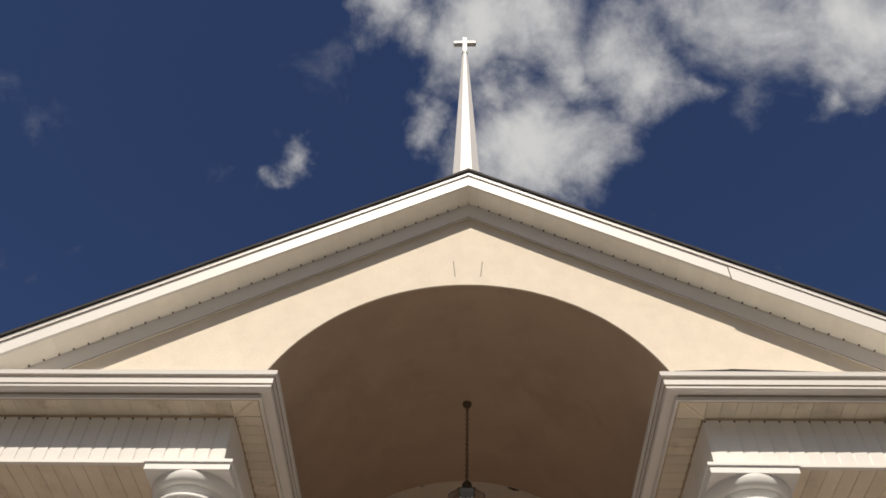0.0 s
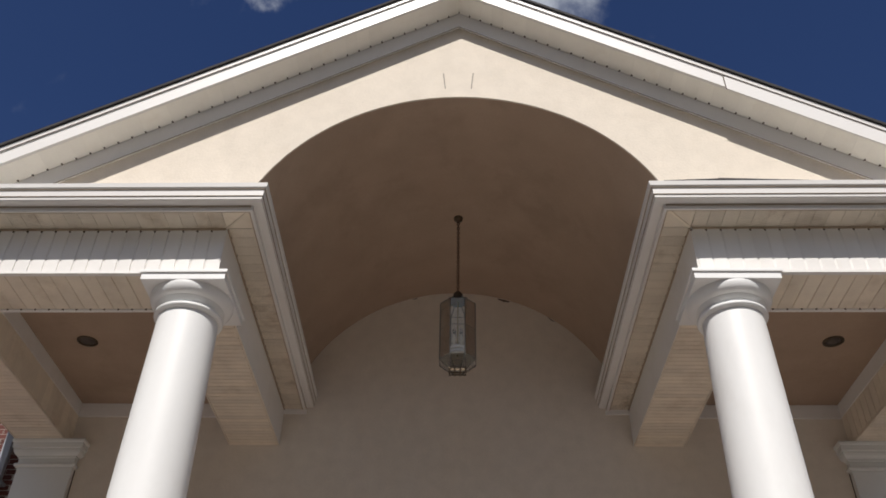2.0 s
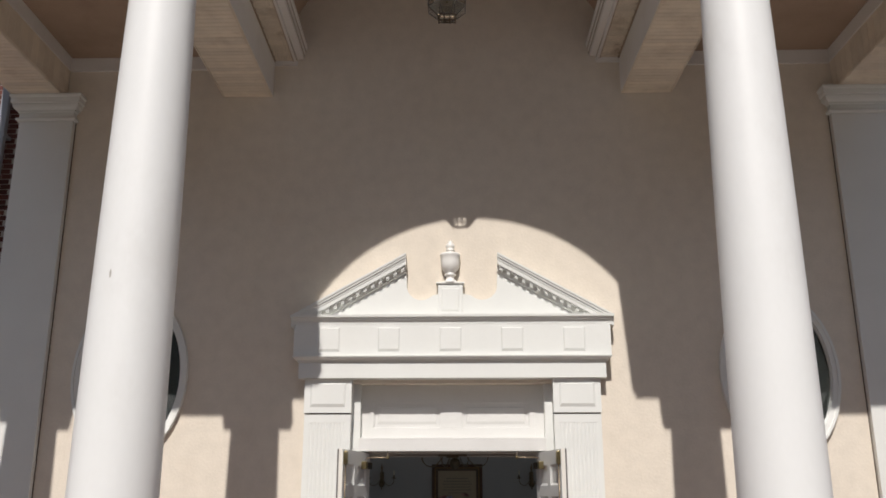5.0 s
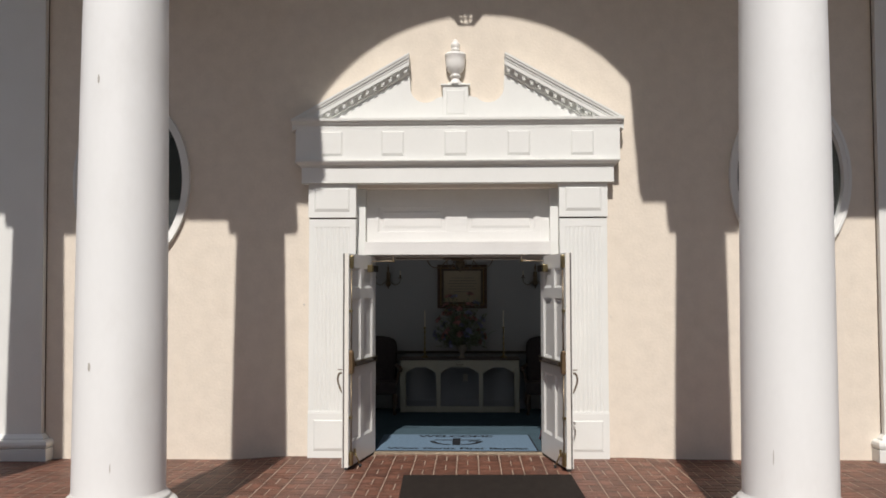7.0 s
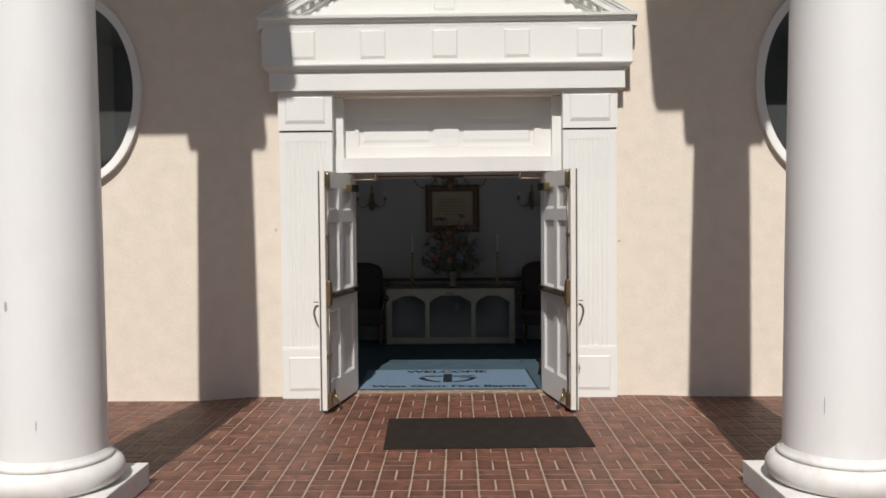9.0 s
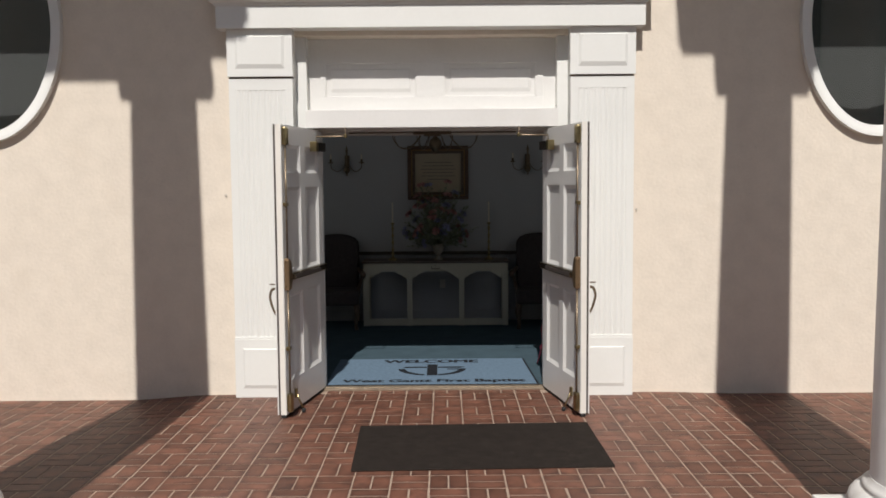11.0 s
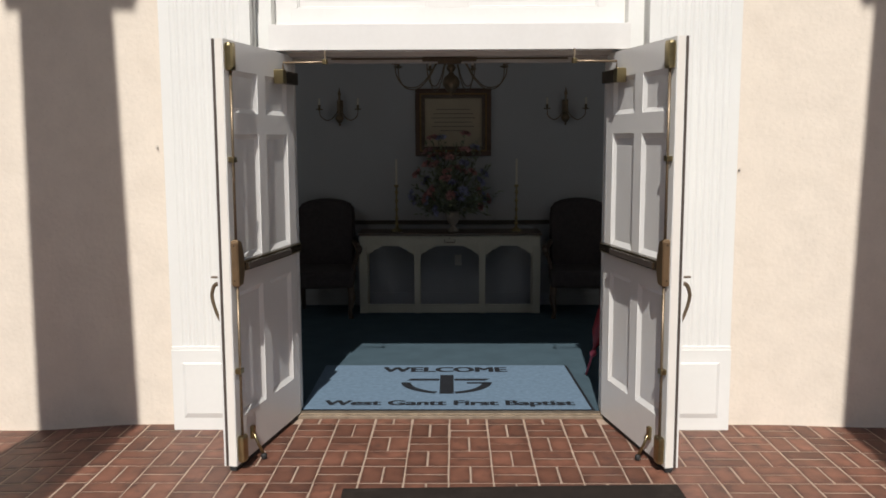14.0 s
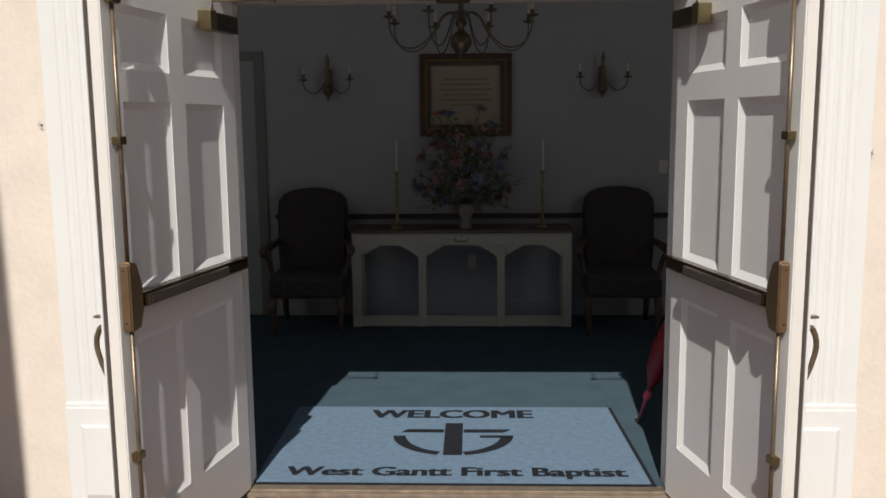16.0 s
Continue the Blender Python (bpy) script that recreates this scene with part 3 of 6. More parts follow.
# portico roof
bm = bmesh.new()
ZA = 10.345
xe = 5.62
prism(bm, [(-xe, ZA - SLOPE * xe), (0, ZA), (xe, ZA - SLOPE * xe), (xe, ZA - SLOPE * xe + 0.034), (0, ZA + 0.034), (-xe, ZA - SLOPE * xe + 0.034)], -3.964, 0.05)
roof_p = solid("roof_portico", bm, SHINGLE, "dark asphalt shingle roof of the portico", "roof")
bm = bmesh.new()
for i in range(13):
    y = -3.955 + i * 0.30
    prism(bm, [(-0.17, ZA - 0.07), (0, ZA + 0.04), (0.17, ZA - 0.07), (0.17, ZA - 0.05), (0, ZA + 0.06), (-0.17, ZA - 0.05)], y, y + 0.31 + 0.003 * (i % 2))
part("ridge_cap", bm, SHINGLE, roof_p)

# raking trim of the gable: frieze board, soffit, fascia
for s, side in ((-1, "west"), (1, "east")):
    bm = bmesh.new()
    rake(bm, 0, 9.86, s * 5.0, 9.86 - SLOPE * 5.0, [(YF - 0.018, 0.055), (-3.640, 0.0), (-3.643, 0.0), (-3.643, 0.25), (YF - 0.018, 0.25)])
    board = solid("trim_rake_board_" + side, bm, FASCIA, "white board under the raking soffit of the gable", "trim")
    bm = bmesh.new()
    rake(bm, 0, 9.86, s * 5.0, 9.86 - SLOPE * 5.0, [(-3.642, 0.001), (-3.6455, 0.001), (-3.6455, 0.012), (-3.642, 0.012)])
    part("drip_line", bm, JOINT, board, "dark line along the board's lower edge")
    bm = bmesh.new()
    rake(bm, 0, 10.085, s * 5.6, 10.085 - SLOPE * 5.6, [(-3.90, 0.016), (-3.93, 0.016), (-3.93, 0.178), (-3.940, 0.188), (-3.942, 0.252), (-3.90, 0.252)])
    fascia = solid("fascia_" + side, bm, FASCIA, "white metal fascia along the gable's edge", "trim")
    bm = bmesh.new()
    rake(bm, 0, 10.085, s * 5.6, 10.085 - SLOPE * 5.6, [(-3.940, 0.186), (-3.945, 0.186), (-3.945, 0.194), (-3.940, 0.194)])
    part("drip_line", bm, GAP, fascia, "dark lap line of the fascia")
    soffit = thing("soffit_rake_" + side, "white vented vinyl soffit under the gable's edge", "trim", kind="structure")
    bm = bmesh.new()
    rake(bm, 0, 10.11, s * 5.0, 10.11 - SLOPE * 5.0, [(-3.643, 0.0), (-3.90, 0.0), (-3.90, 0.03), (-3.643, 0.03)])
    part("backing", bm, PALE_JOINT, soffit)
    step = 0.122
    me_n = mesh_of("weep_notch", boxes((-0.012, 0.012, -0.011, 0.011, -0.003, 0.004)))
    me_n.materials.append(GAP)
    me = mesh_of("panel", rake(bmesh.new(), s * 0.0004, -SLOPE * 0.0004, s * 0.1216, -SLOPE * 0.1216, [(-3.650, 0.0), (-3.898, 0.0), (-3.898, 0.02), (-3.650, 0.02)]))
    me.materials.append(VINYL_PALE)
    for i in range(41):
        p = part("panel", me, VINYL_PALE, soffit)
        p.location = (s * i * step, 0, 10.1 - SLOPE * i * step)
        p = part("weep_notch", me_n, GAP, soffit)
        p.location = (s * i * step, -3.662, 10.1 - SLOPE * i * step)

# loose fascia piece: a short upper strip that has slipped on the east side
bm = bmesh.new()
rake(bm, 2.66, 10.085 - SLOPE * 2.66, 5.2, 10.085 - SLOPE * 5.2, [(-3.934, -0.012), (-3.938, -0.012), (-3.938, 0.17), (-3.934, 0.17)])
slip = solid("fascia_overlap", bm, FASCIA, "overlapping length of white fascia, slightly slipped", "trim")
bm = bmesh.new()
rake(bm, 2.652, 10.085 - SLOPE * 2.652, 2.66, 10.085 - SLOPE * 2.66, [(-3.931, -0.012), (-3.936, -0.012), (-3.936, 0.17), (-3.931, 0.17)])
part("open_lap", bm, GAP, slip, "dark gap at the slipped end")

# beams and architraves with their panels
def beam(name, label, x0, x1, y0, y1, along):
    """A boxed beam: plain core, grooved panels below, panels on the outside where they show."""
    b = thing(name, label, "beam", kind="structure")
    part("core", skew(boxes((x0 + 0.012, x1 - 0.012, y0 + 0.012, y1 - 0.012, Z_BEAM + 0.012, 7.10))), JOINT, b)
    step, gap = 0.135, 0.006
    if along == "y":
        step, gap = 0.076, 0.008
        n = int((y1 - y0) / step)
        step = (y1 - y0) / n
        me = mesh_of("panel", boxes((x0 + 0.022, x1 - 0.022, gap / 2, step - gap / 2, 0.0, 0.012)))
        for e0, e1 in ((x0 + 0.001, x0 + 0.016), (x1 - 0.016, x1 - 0.001)):
            part("edge_strip", skew(boxes((e0, e1, y0, y1, Z_BEAM - 0.003, Z_BEAM + 0.012), bevel=0.003)), VINYL_CREAM, b)
        me.materials.append(VINYL_CREAM)
        for i in range(n):
            p = part("panel", me, VINYL_CREAM, b)
            p.location = (lean(y0 + (i + 0.5) * step), y0 + i * step, Z_BEAM)
        # it rises 3 cm from the columns to the wall
        b.location, b.rotation_euler = (0, 0.0657, 0.03), (0.01017, 0, 0)
    else:
        n = int((x1 - x0) / step)
        step = (x1 - x0) / n
        bm = bmesh.new()
        prism(bm, [(0.0005, 0.010), (0.004, 0.001), (step - 0.006, 0.0), (step - 0.0005, 0.010), (step - 0.0005, 0.014), (0.0005, 0.014)], y0 + 0.03, y1 - 0.004)
        me = mesh_of("panel", bm)
        me.materials.append(VINYL_CREAM)
        for i in range(n):
            p = part("panel", me, VINYL_CREAM, b)
            p.location = (x0 + i * step + lean(-3.2), 0, Z_BEAM)
    return b


for s, side in ((-1, "west"), (1, "east")):
    xi, xo = sorted((s * 2.15, s * 2.77))
    b = beam("beam_inner_" + side, "white vinyl-clad beam from column to wall", xi, xo, -2.95, 0.0, "y")
    for x in (xi, xo):
        d = 0.012 if x == xi else -0.012
        a0, a1 = sorted((x, x + d))
        part("side_panel", skew(boxes((a0, a1, -2.95, 0.0, Z_BEAM, 7.06))), VINYL, b)
    xi, xo = sorted((s * 4.735, s * 5.36))
    b = beam("beam_outer_" + side, "white vinyl-clad outer beam from column to wall", xi, xo, -2.95, 0.0, "y")
    x = s * 4.735
    n = 21
    a0, a1 = sorted((x, x + s * 0.012))
    me = mesh_of("side_panel", boxes((a0, a1, 0.003, 2.95 / n - 0.003, Z_BEAM + 0.02, 6.86)))
    me.materials.append(VINYL_CREAM)
    for i in range(n):
        y = -2.95 + i * 2.95 / n
        p = part("side_panel", me, VINYL_CREAM, b)
        p.location = (lean(y + 0.07), y, 0)
    a0, a1 = sorted((x - s * 0.012, x + s * 0.012))
    part("top_board", skew(boxes((a0, a1, -2.95, 0.0, 6.86, 7.056))), VINYL, b)
    a0, a1 = sorted((s * 5.36, s * 5.348))
    part("outer_board", skew(boxes((a0, a1, -2.95, 0.0, Z_BEAM, 7.1))), VINYL, b)
    # front architrave
    x0, x1 = sorted((s * 2.15, s * 5.36))
    b = beam("architrave_" + side, "white vinyl-clad front beam with grooved panels", x0, x1, YF, -2.95, "x")
    n = 24
    w = (x1 - x0) / n
    me_notch = mesh_of("weep_notch", boxes((-0.008, 0.008, -0.003, 0.006, -0.008, 0.008)))
    me_notch.materials.append(GAP)
    bm = bmesh.new()
    column_prism(bm, [(0.0, YF + 0.0075), (0.004, YF + 0.0070), (0.018, YF + 0.0005), (w - 0.004, YF - 0.002), (w, YF + 0.0075), (w, YF + 0.011), (0.0, YF + 0.011)], Z_BEAM, Z_SOFFIT)
    me = mesh_of("frieze_panel", bm)
    me.materials.append(VINYL)
    for i in range(n):
        p = part("frieze_panel", me, VINYL, b)
        p.location = (x0 + i * w + lean(YF), 0, 0)
        p = part("weep_notch", me_notch, GAP, b)
        p.location = (x0 + i * w + lean(YF), YF - 0.004, Z_SOFFIT - 0.034)
    part("inner_end", skew(boxes((s * 2.15 - 0.008, s * 2.15 + 0.008, YF + 0.002, -2.95, Z_BEAM, Z_SOFFIT))), VINYL, b)
    part("bottom_channel", skew(boxes((x0 + 0.01, x1, YF - 0.014, YF + 0.03, Z_BEAM - 0.018, Z_BEAM + 0.012), bevel=0.003)), VINYL, b)
    part("top_channel", skew(boxes((x0 + 0.01, x1, YF - 0.012, YF, Z_SOFFIT - 0.022, Z_SOFFIT - 0.006))), DIRTY, b)
    part("back_trim", skew(boxes((x0 + 0.62, x1 - 0.62, -2.985, -2.945, Z_BEAM - 0.012, Z_BEAM + 0.004), bevel=0.003)), VINYL, b)
    for i in range(4, 20):
        p = part("weep_notch", me_notch, GAP, b)
        p.location = (x0 + i * w + lean(-2.99), -2.988, Z_BEAM - 0.004)
    part("back_board", skew(boxes((x0 + 0.62, x1 - 0.62, -2.962, -2.95, Z_BEAM, 7.06))), VINYL, b)
    # capping so that no sky shows between beam, vault and roof
    a0, a1 = sorted((s * 2.02, s * 5.2))
    part("roof_filling", skew(boxes((a0, a1, YF + 0.142, -2.95, 7.10, 7.2))), GAP, b)

    # cornice soffit: perforated panels, front run and inner run, with a mitre strip
    so = thing("soffit_" + side, "cream vented vinyl soffit with dirty joints", "trim", kind="structure")
    part("backing", skew(boxes((*sorted((s * 1.87, s * 5.66)), -3.86, YF + 0.01, Z_SOFFIT + 0.012, Z_SOFFIT + 0.03))), JOINT, so)
    part("backing", skew(boxes((*sorted((s * 1.87, s * 2.16)), YF + 0.012, 0.0, Z_SOFFIT + 0.012, Z_SOFFIT + 0.03))), JOINT, so)
    me_v = mesh_of("panel", boxes((0.002, w - 0.002, -3.85, YF - 0.004, Z_SOFFIT, Z_SOFFIT + 0.012)))
    me_v.materials.append(VINYL_VENT)
    for i in range(n):
        p = part("panel", me_v, VINYL_VENT, so)
        p.location = (x0 + i * w + lean(-3.7), 0, 0)
    a0, a1 = sorted((s * 1.875, s * 2.146))
    n2 = 26
    me_n2 = mesh_of("weep_notch", boxes((-0.008, 0.008, -0.011, 0.011, -0.003, 0.004)))
    me_n2.materials.append(GAP)
    w2 = -YF / n2
    me_v = mesh_of("panel", boxes((a0, a1, 0.002, w2 - 0.002, Z_SOFFIT, Z_SOFFIT + 0.012)))
    me_v.materials.append(VINYL_VENT)
    for i in range(n2):
        y = YF + i * w2
        p = part("panel", me_v, VINYL_VENT, so)
        p.location = (lean(y), y, 0)
        p = part("weep_notch", me_n2, GAP, so)
        p.location = (s * 2.135 + lean(y), y, Z_SOFFIT)
    part("inner_channel", skew(boxes((*sorted((s * 2.134, s * 2.1485)), YF + 0.004, -0.032, Z_SOFFIT - 0.018, Z_SOFFIT - 0.003))), DIRTY, so)
    bm = bmesh.new()
    c = [(s * 2.133, YF - 0.003), (s * 2.147, YF - 0.017), (s * 1.877, -3.852), (s * 1.863, -3.838)]
    column_prism(bm, c, Z_SOFFIT - 0.012, Z_SOFFIT + 0.004)
    part("mitre_strip", skew(bm), VINYL_CREAM, so)
    # corner square of the soffit
    part("corner_panel", skew(boxes((*sorted((s * 1.875, s * 2.146)), -3.85, YF - 0.004, Z_SOFFIT, Z_SOFFIT + 0.012))), VINYL_CREAM, so)
    part("wall_board", skew(boxes((*sorted((s * 1.86, s * 2.146)), -0.03, 0.0, 6.93, Z_SOFFIT - 0.002))), VINYL, so)

    # cornice fascia and gutter, swept round the corner
    prof = [(-0.04, 7.01), (-0.04, 6.974), (-0.012, 6.968), (-0.008, 7.018), (0.072, 7.024), (0.078, 7.030), (0.080, 7.060), (0.088, 7.066), (0.091, 7.126), (0.098, 7.134), (0.114, 7.146), (0.120, 7.190), (0.0, 7.21), (-0.28, 7.25), (-0.28, 7.19), (0.0, 7.17)]
    if s == 1:
        path = [(1.865, 0.0), (1.84, -3.86), (5.66, -3.86)]
    else:
        path = [(-5.66, -3.86), (-1.842, -3.86), (-1.865, 0.0)]
    bm = mould(bmesh.new(), path, prof)
    cornice = solid("cornice_" + side, skew(bm), FASCIA, "white metal cornice and gutter mitred round the arch opening", "cornice")
    bm = mould(bmesh.new(), path, [(0.078, 7.0595), (0.0885, 7.0595), (0.0885, 7.064), (0.078, 7.064)])
    part("lower_lap", skew(bm), JOINT, cornice)
    bm = mould(bmesh.new(), path, [(-0.051, 6.975), (-0.040, 6.975), (-0.040, 6.990), (-0.051, 6.990)])
    part("soffit_joint", skew(bm), DIRTY, cornice, "dark dirty joint between soffit and cornice")
    bm = mould(bmesh.new(), path, [(0.09, 7.129), (0.102, 7.129), (0.102, 7.137), (0.09, 7.137)])
    part("upper_lap", skew(bm), JOINT, cornice)
    # filling behind the cornice above the beams up to the vault springing
    part("bed_board", skew(boxes((*sorted((s * 1.90, s * 2.30)), YF + 0.15, -0.002, 7.02, 7.205))), VINYL, cornice)

# lifted flashing on the east cornice
bm = bmesh.new()
for x0, x1, h in ((1.86, 2.35, 0.028), (2.35, 3.2, 0.035)):
    prism(bm, [(x0, 7.194), (x1, 7.194), (x1, 7.196 + h * (0.1 if x1 > 3 else 1)), (x0, 7.196 + h * 0.3 if x0 < 2 else 7.196 + h)], -3.97, -3.90)
solid("flashing", skew(bm), SHINGLE, "lifted dark flashing edge on top of the cornice", "flashing")


# ---- columns ----
def column(x, y):
    c = thing("column", "tall round white-painted column on a square plinth", "column", (x, y, 0), "portico columns")
    part("plinth", boxes((-0.442, 0.442, -0.442, 0.442, 0.0, 0.152), bevel=0.008), COLUMN_BASE, c)
    prof = [(0.36, 0.153)] + [(0.350 + 0.078 * math.cos(radians(a)), 0.233 + 0.080 * math.sin(radians(a))) for a in range(-88, 89, 16)]
    prof += [(0.364, 0.315), (0.363, 0.334), (0.352, 0.342), (0.342, 0.352), (0.336, 0.362), (0.333, 0.368)]
    part("base_ring", lathe(bmesh.new(), prof, seg=64), COLUMN_BASE, c)
    prof = []
    for i in range(25):
        f = i / 24
        r = 0.329 - 0.012 * f - 0.050 * f ** 2.2
        prof.append((r, 0.36 + f * (6.145 - 0.36)))
    part("shaft", lathe(bmesh.new(), prof, seg=96), COLUMN, c)
    prof = [(0.267, 6.138), (0.28, 6.14)] + [(0.284 + 0.024 * math.cos(radians(a)), 6.164 + 0.023 * math.sin(radians(a))) for a in range(-90, 91, 30)]
    prof += [(0.275, 6.19), (0.271, 6.198), (0.271, 6.226), (0.286, 6.230), (0.288, 6.243), (0.300, 6.246), (0.302, 6.258)]
    prof += [(0.304 + 0.072 * math.sin(radians(a)), 6.26 + 0.092 * (1 - math.cos(radians(a)))) for a in range(0, 91, 15)]
    prof += [(0.374, 6.362)]
    part("capital", lathe(bmesh.new(), prof, seg=64), COLUMN, c)
    part("abacus", boxes((-0.376, 0.376, -0.376, 0.376, 6.36, 6.428), (-0.392, 0.392, -0.392, 0.392, 6.428, 6.462), bevel=0.005), COLUMN, c)
    return c


CY = -3.255
col_w = column(-2.434, CY)
col_e = copy_thing(col_w, pose(2.418, CY, 0.001, 0, 0.2, 0))    # this one leans by a hair
copy_thing(col_w, pose(-4.93, CY, 0))
copy_thing(col_w, pose(4.93, CY, 0))


def scuff(parent, name, a, z, w, h, r, tilt=0.0):
    """A small chip in the paint, lying on the shaft."""
    bm = bmesh.new()
    n = 7
    top, low = [], []
    for i in range(n):
        f = i / (n - 1)
        aa = radians(a) + (f - 0.5) * w / r
        k = math.sin(math.pi * (0.12 + 0.76 * f))
        zz = z + tilt * (f - 0.5)
        top.append(bm.verts.new(((r + 0.0015) * math.cos(aa), (r + 0.0015) * math.sin(aa), zz + h * k / 2)))
        low.append(bm.verts.new(((r + 0.0015) * math.cos(aa), (r + 0.0015) * math.sin(aa), zz - h * (0.6 + 0.4 * (i % 2)) * k / 2)))
    for i in range(n - 1):
        bm.faces.new((low[i], low[i + 1], top[i + 1], top[i]))
    return part(name, bm, SCUFF, parent, "chip in the white paint")


scuff(col_w, "paint_chip", -103, 3.33, 0.016, 0.075, 0.3112)
scuff(col_w, "paint_chip", -108, 1.285, 0.022, 0.07, 0.3265)
scuff(col_w, "paint_chip", -79, 0.585, 0.007, 0.075, 0.3290)
scuff(col_e, "paint_chip", -128, 0.665, 0.006, 0.12, 0.3290, 0.03)

# ---- pilasters on the wall ----
for x, side in ((-4.935, "west"), (4.912, "east")):
    p = thing("pilaster", "flat white pilaster with moulded capital and base", "pilaster", (x, 0, 0), "wall pilasters")
    part("shaft", boxes((-0.335, 0.335, -0.075, 0.0, 0.23, 6.18), bevel=0.006), WHITE, p)
    # dark strips drawn in for the shade along both edges of the shaft
    for e in (-0.341, 0.341):
        part("edge_shade", boxes((e - 0.005, e + 0.005, -0.004, 0.0, 0.25, 6.17)), GAP, p, "dark strip for the shade beside the pilaster")
    p.rotation_euler.y = -0.0087 if side == "west" else 0.0    # out of plumb
    drop = 0.046 if side == "west" else 0.018    # the floor falls away here
    part("plinth", boxes((-0.44, 0.44, -0.18, 0.0, -drop, 0.135 - drop), bevel=0.006), WHITE, p)
    prof = [(-0.02, 0.136), (0.085, 0.136), (0.104, 0.15), (0.112, 0.18), (0.104, 0.21), (0.085, 0.224), (0.052, 0.228), (0.048, 0.246), (0.03, 0.262), (0.012, 0.282), (-0.02, 0.282)]
    prof = [(d, z - drop) for d, z in prof]
    part("base_moulding", mould(bmesh.new(), [(-0.335, 0.0), (-0.335, -0.075), (0.335, -0.075), (0.335, 0.0)], prof), WHITE, p)
    prof = [(-0.02, 6.15), (0.022, 6.15), (0.034, 6.158), (0.038, 6.172), (0.034, 6.187), (0.022, 6.195), (0.006, 6.198), (0.006, 6.262), (0.022, 6.266), (0.024, 6.285), (0.050, 6.295), (0.068, 6.315), (0.074, 6.345), (0.070, 6.362), (0.092, 6.368), (0.092, 6.432), (0.106, 6.440), (0.110, 6.462), (0.104, 6.478), (-0.02, 6.478)]
    prof = [(d, z + 0.03) for d, z in prof]
    part("capital", mould(bmesh.new(), [(-0.335, 0.0), (-0.335, -0.075), (0.335, -0.075), (0.335, 0.0)], prof), WHITE, p)

# ---- oval windows ----
for (cx, cz), n_ in zip(OVAL, (1, 2)):
    w = thing("window_%d" % n_, "grey oval window in a white moulded ring frame", "window", (cx, 0, cz), kind="structure")

    def ring_plate(a0, b0, a1, b1, y0, y1, n=64):
        bm = bmesh.new()
        A, B = oval(0, 0, a0, b0, n), oval(0, 0, a1, b1, n)
        v = [[bm.verts.new((x, y, z)) for x, z in pts] for pts in (A, B) for y in (y0, y1)]
        for i in range(n):
            j = (i + 1) % n
            bm.faces.new((v[0][i], v[0][j], v[2][j], v[2][i]))
            bm.faces.new((v[1][j], v[1][i], v[3][i], v[3][j]))
            bm.faces.new((v[0][j], v[0][i], v[1][i], v[1][j]))
            bm.faces.new((v[2][i], v[2][j], v[3][j], v[3][i]))
        for f in bm.faces:
            f.smooth = False
        bmesh.ops.recalc_face_normals(bm, faces=bm.faces)
        return bm

    part("frame", ring_plate(OA, OB, OA - 0.07, OB - 0.07, -0.05, 0.05), WHITE, w)
    part("outer_bead", ring_plate(OA + 0.012, OB + 0.012, OA - 0.018, OB - 0.018, -0.062, 0.0), WHITE, w)
    part("inner_bead", ring_plate(OA - 0.066, OB - 0.066, OA - 0.078, OB - 0.078, -0.015, 0.05), WHITE, w)
    bm = bmesh.new()
    prism(bm, oval(0, 0, OA - 0.07, OB - 0.07, 48), 0.02, 0.026)
    part("pane", bm, GLASS_DARK, w).visible_shadow = False

# ---- door surround ----
surround = thing("door_surround", "white classical door surround with fluted pilasters and broken pediment", "door surround", kind="structure")
for s in (-1, 1):
    x0, x1 = sorted((s * 1.635, s * 1.12))
    # fluted shaft
    out = [(x0, 0.0), (x0, -0.10), (x0 + 0.055, -0.10)]
    nfl = 9
    fw = (x1 - x0 - 0.11) / nfl
    for i in range(nfl):
        f0 = x0 + 0.055 + i * fw
        out += [(f0 + 0.006, -0.10), (f0 + 0.012, -0.0965), (f0 + fw / 2, -0.095), (f0 + fw - 0.012, -0.0965), (f0 + fw - 0.006, -0.10)]
    out += [(x1 - 0.055, -0.10), (x1, -0.10), (x1, 0.0)]
    bm = bmesh.new()
    column_prism(bm, out, 0.505, 2.515)
    bmesh.ops.triangulate(bm, faces=[f for f in bm.faces if len(f.verts) > 4])
    part("fluted_shaft", bm, WHITE, surround)
    part("shaft_head", boxes((x0, x1, -0.10, 0.0, 2.515, 2.608)), WHITE, surround)
    part("pilaster_base", boxes((x0 - 0.004, x1 + 0.004, -0.112, 0.0, 0.0, 0.485), (x0 - 0.002, x1 + 0.002, -0.106, 0.0, 0.485, 0.505), bevel=0.003), WHITE, surround)
    part("base_panel", raised(bmesh.new(), x0 + 0.06, x1 - 0.06, 0.075, 0.41, -0.1122, rim=0.03, proud=0.009), WHITE, surround)
    part("block", boxes((x0 - 0.006, x1 + 0.006, -0.118, 0.0, 2.622, 2.995), bevel=0.003), WHITE, surround)
    part("block_joint", boxes((x0 + 0.004, x1 - 0.004, -0.095, 0.0, 2.608, 2.622)), GAP, surround)
    part("block_panel", raised(bmesh.new(), x0 + 0.06, x1 - 0.06, 2.685, 2.945, -0.1182, rim=0.035, proud=0.012), WHITE, surround)

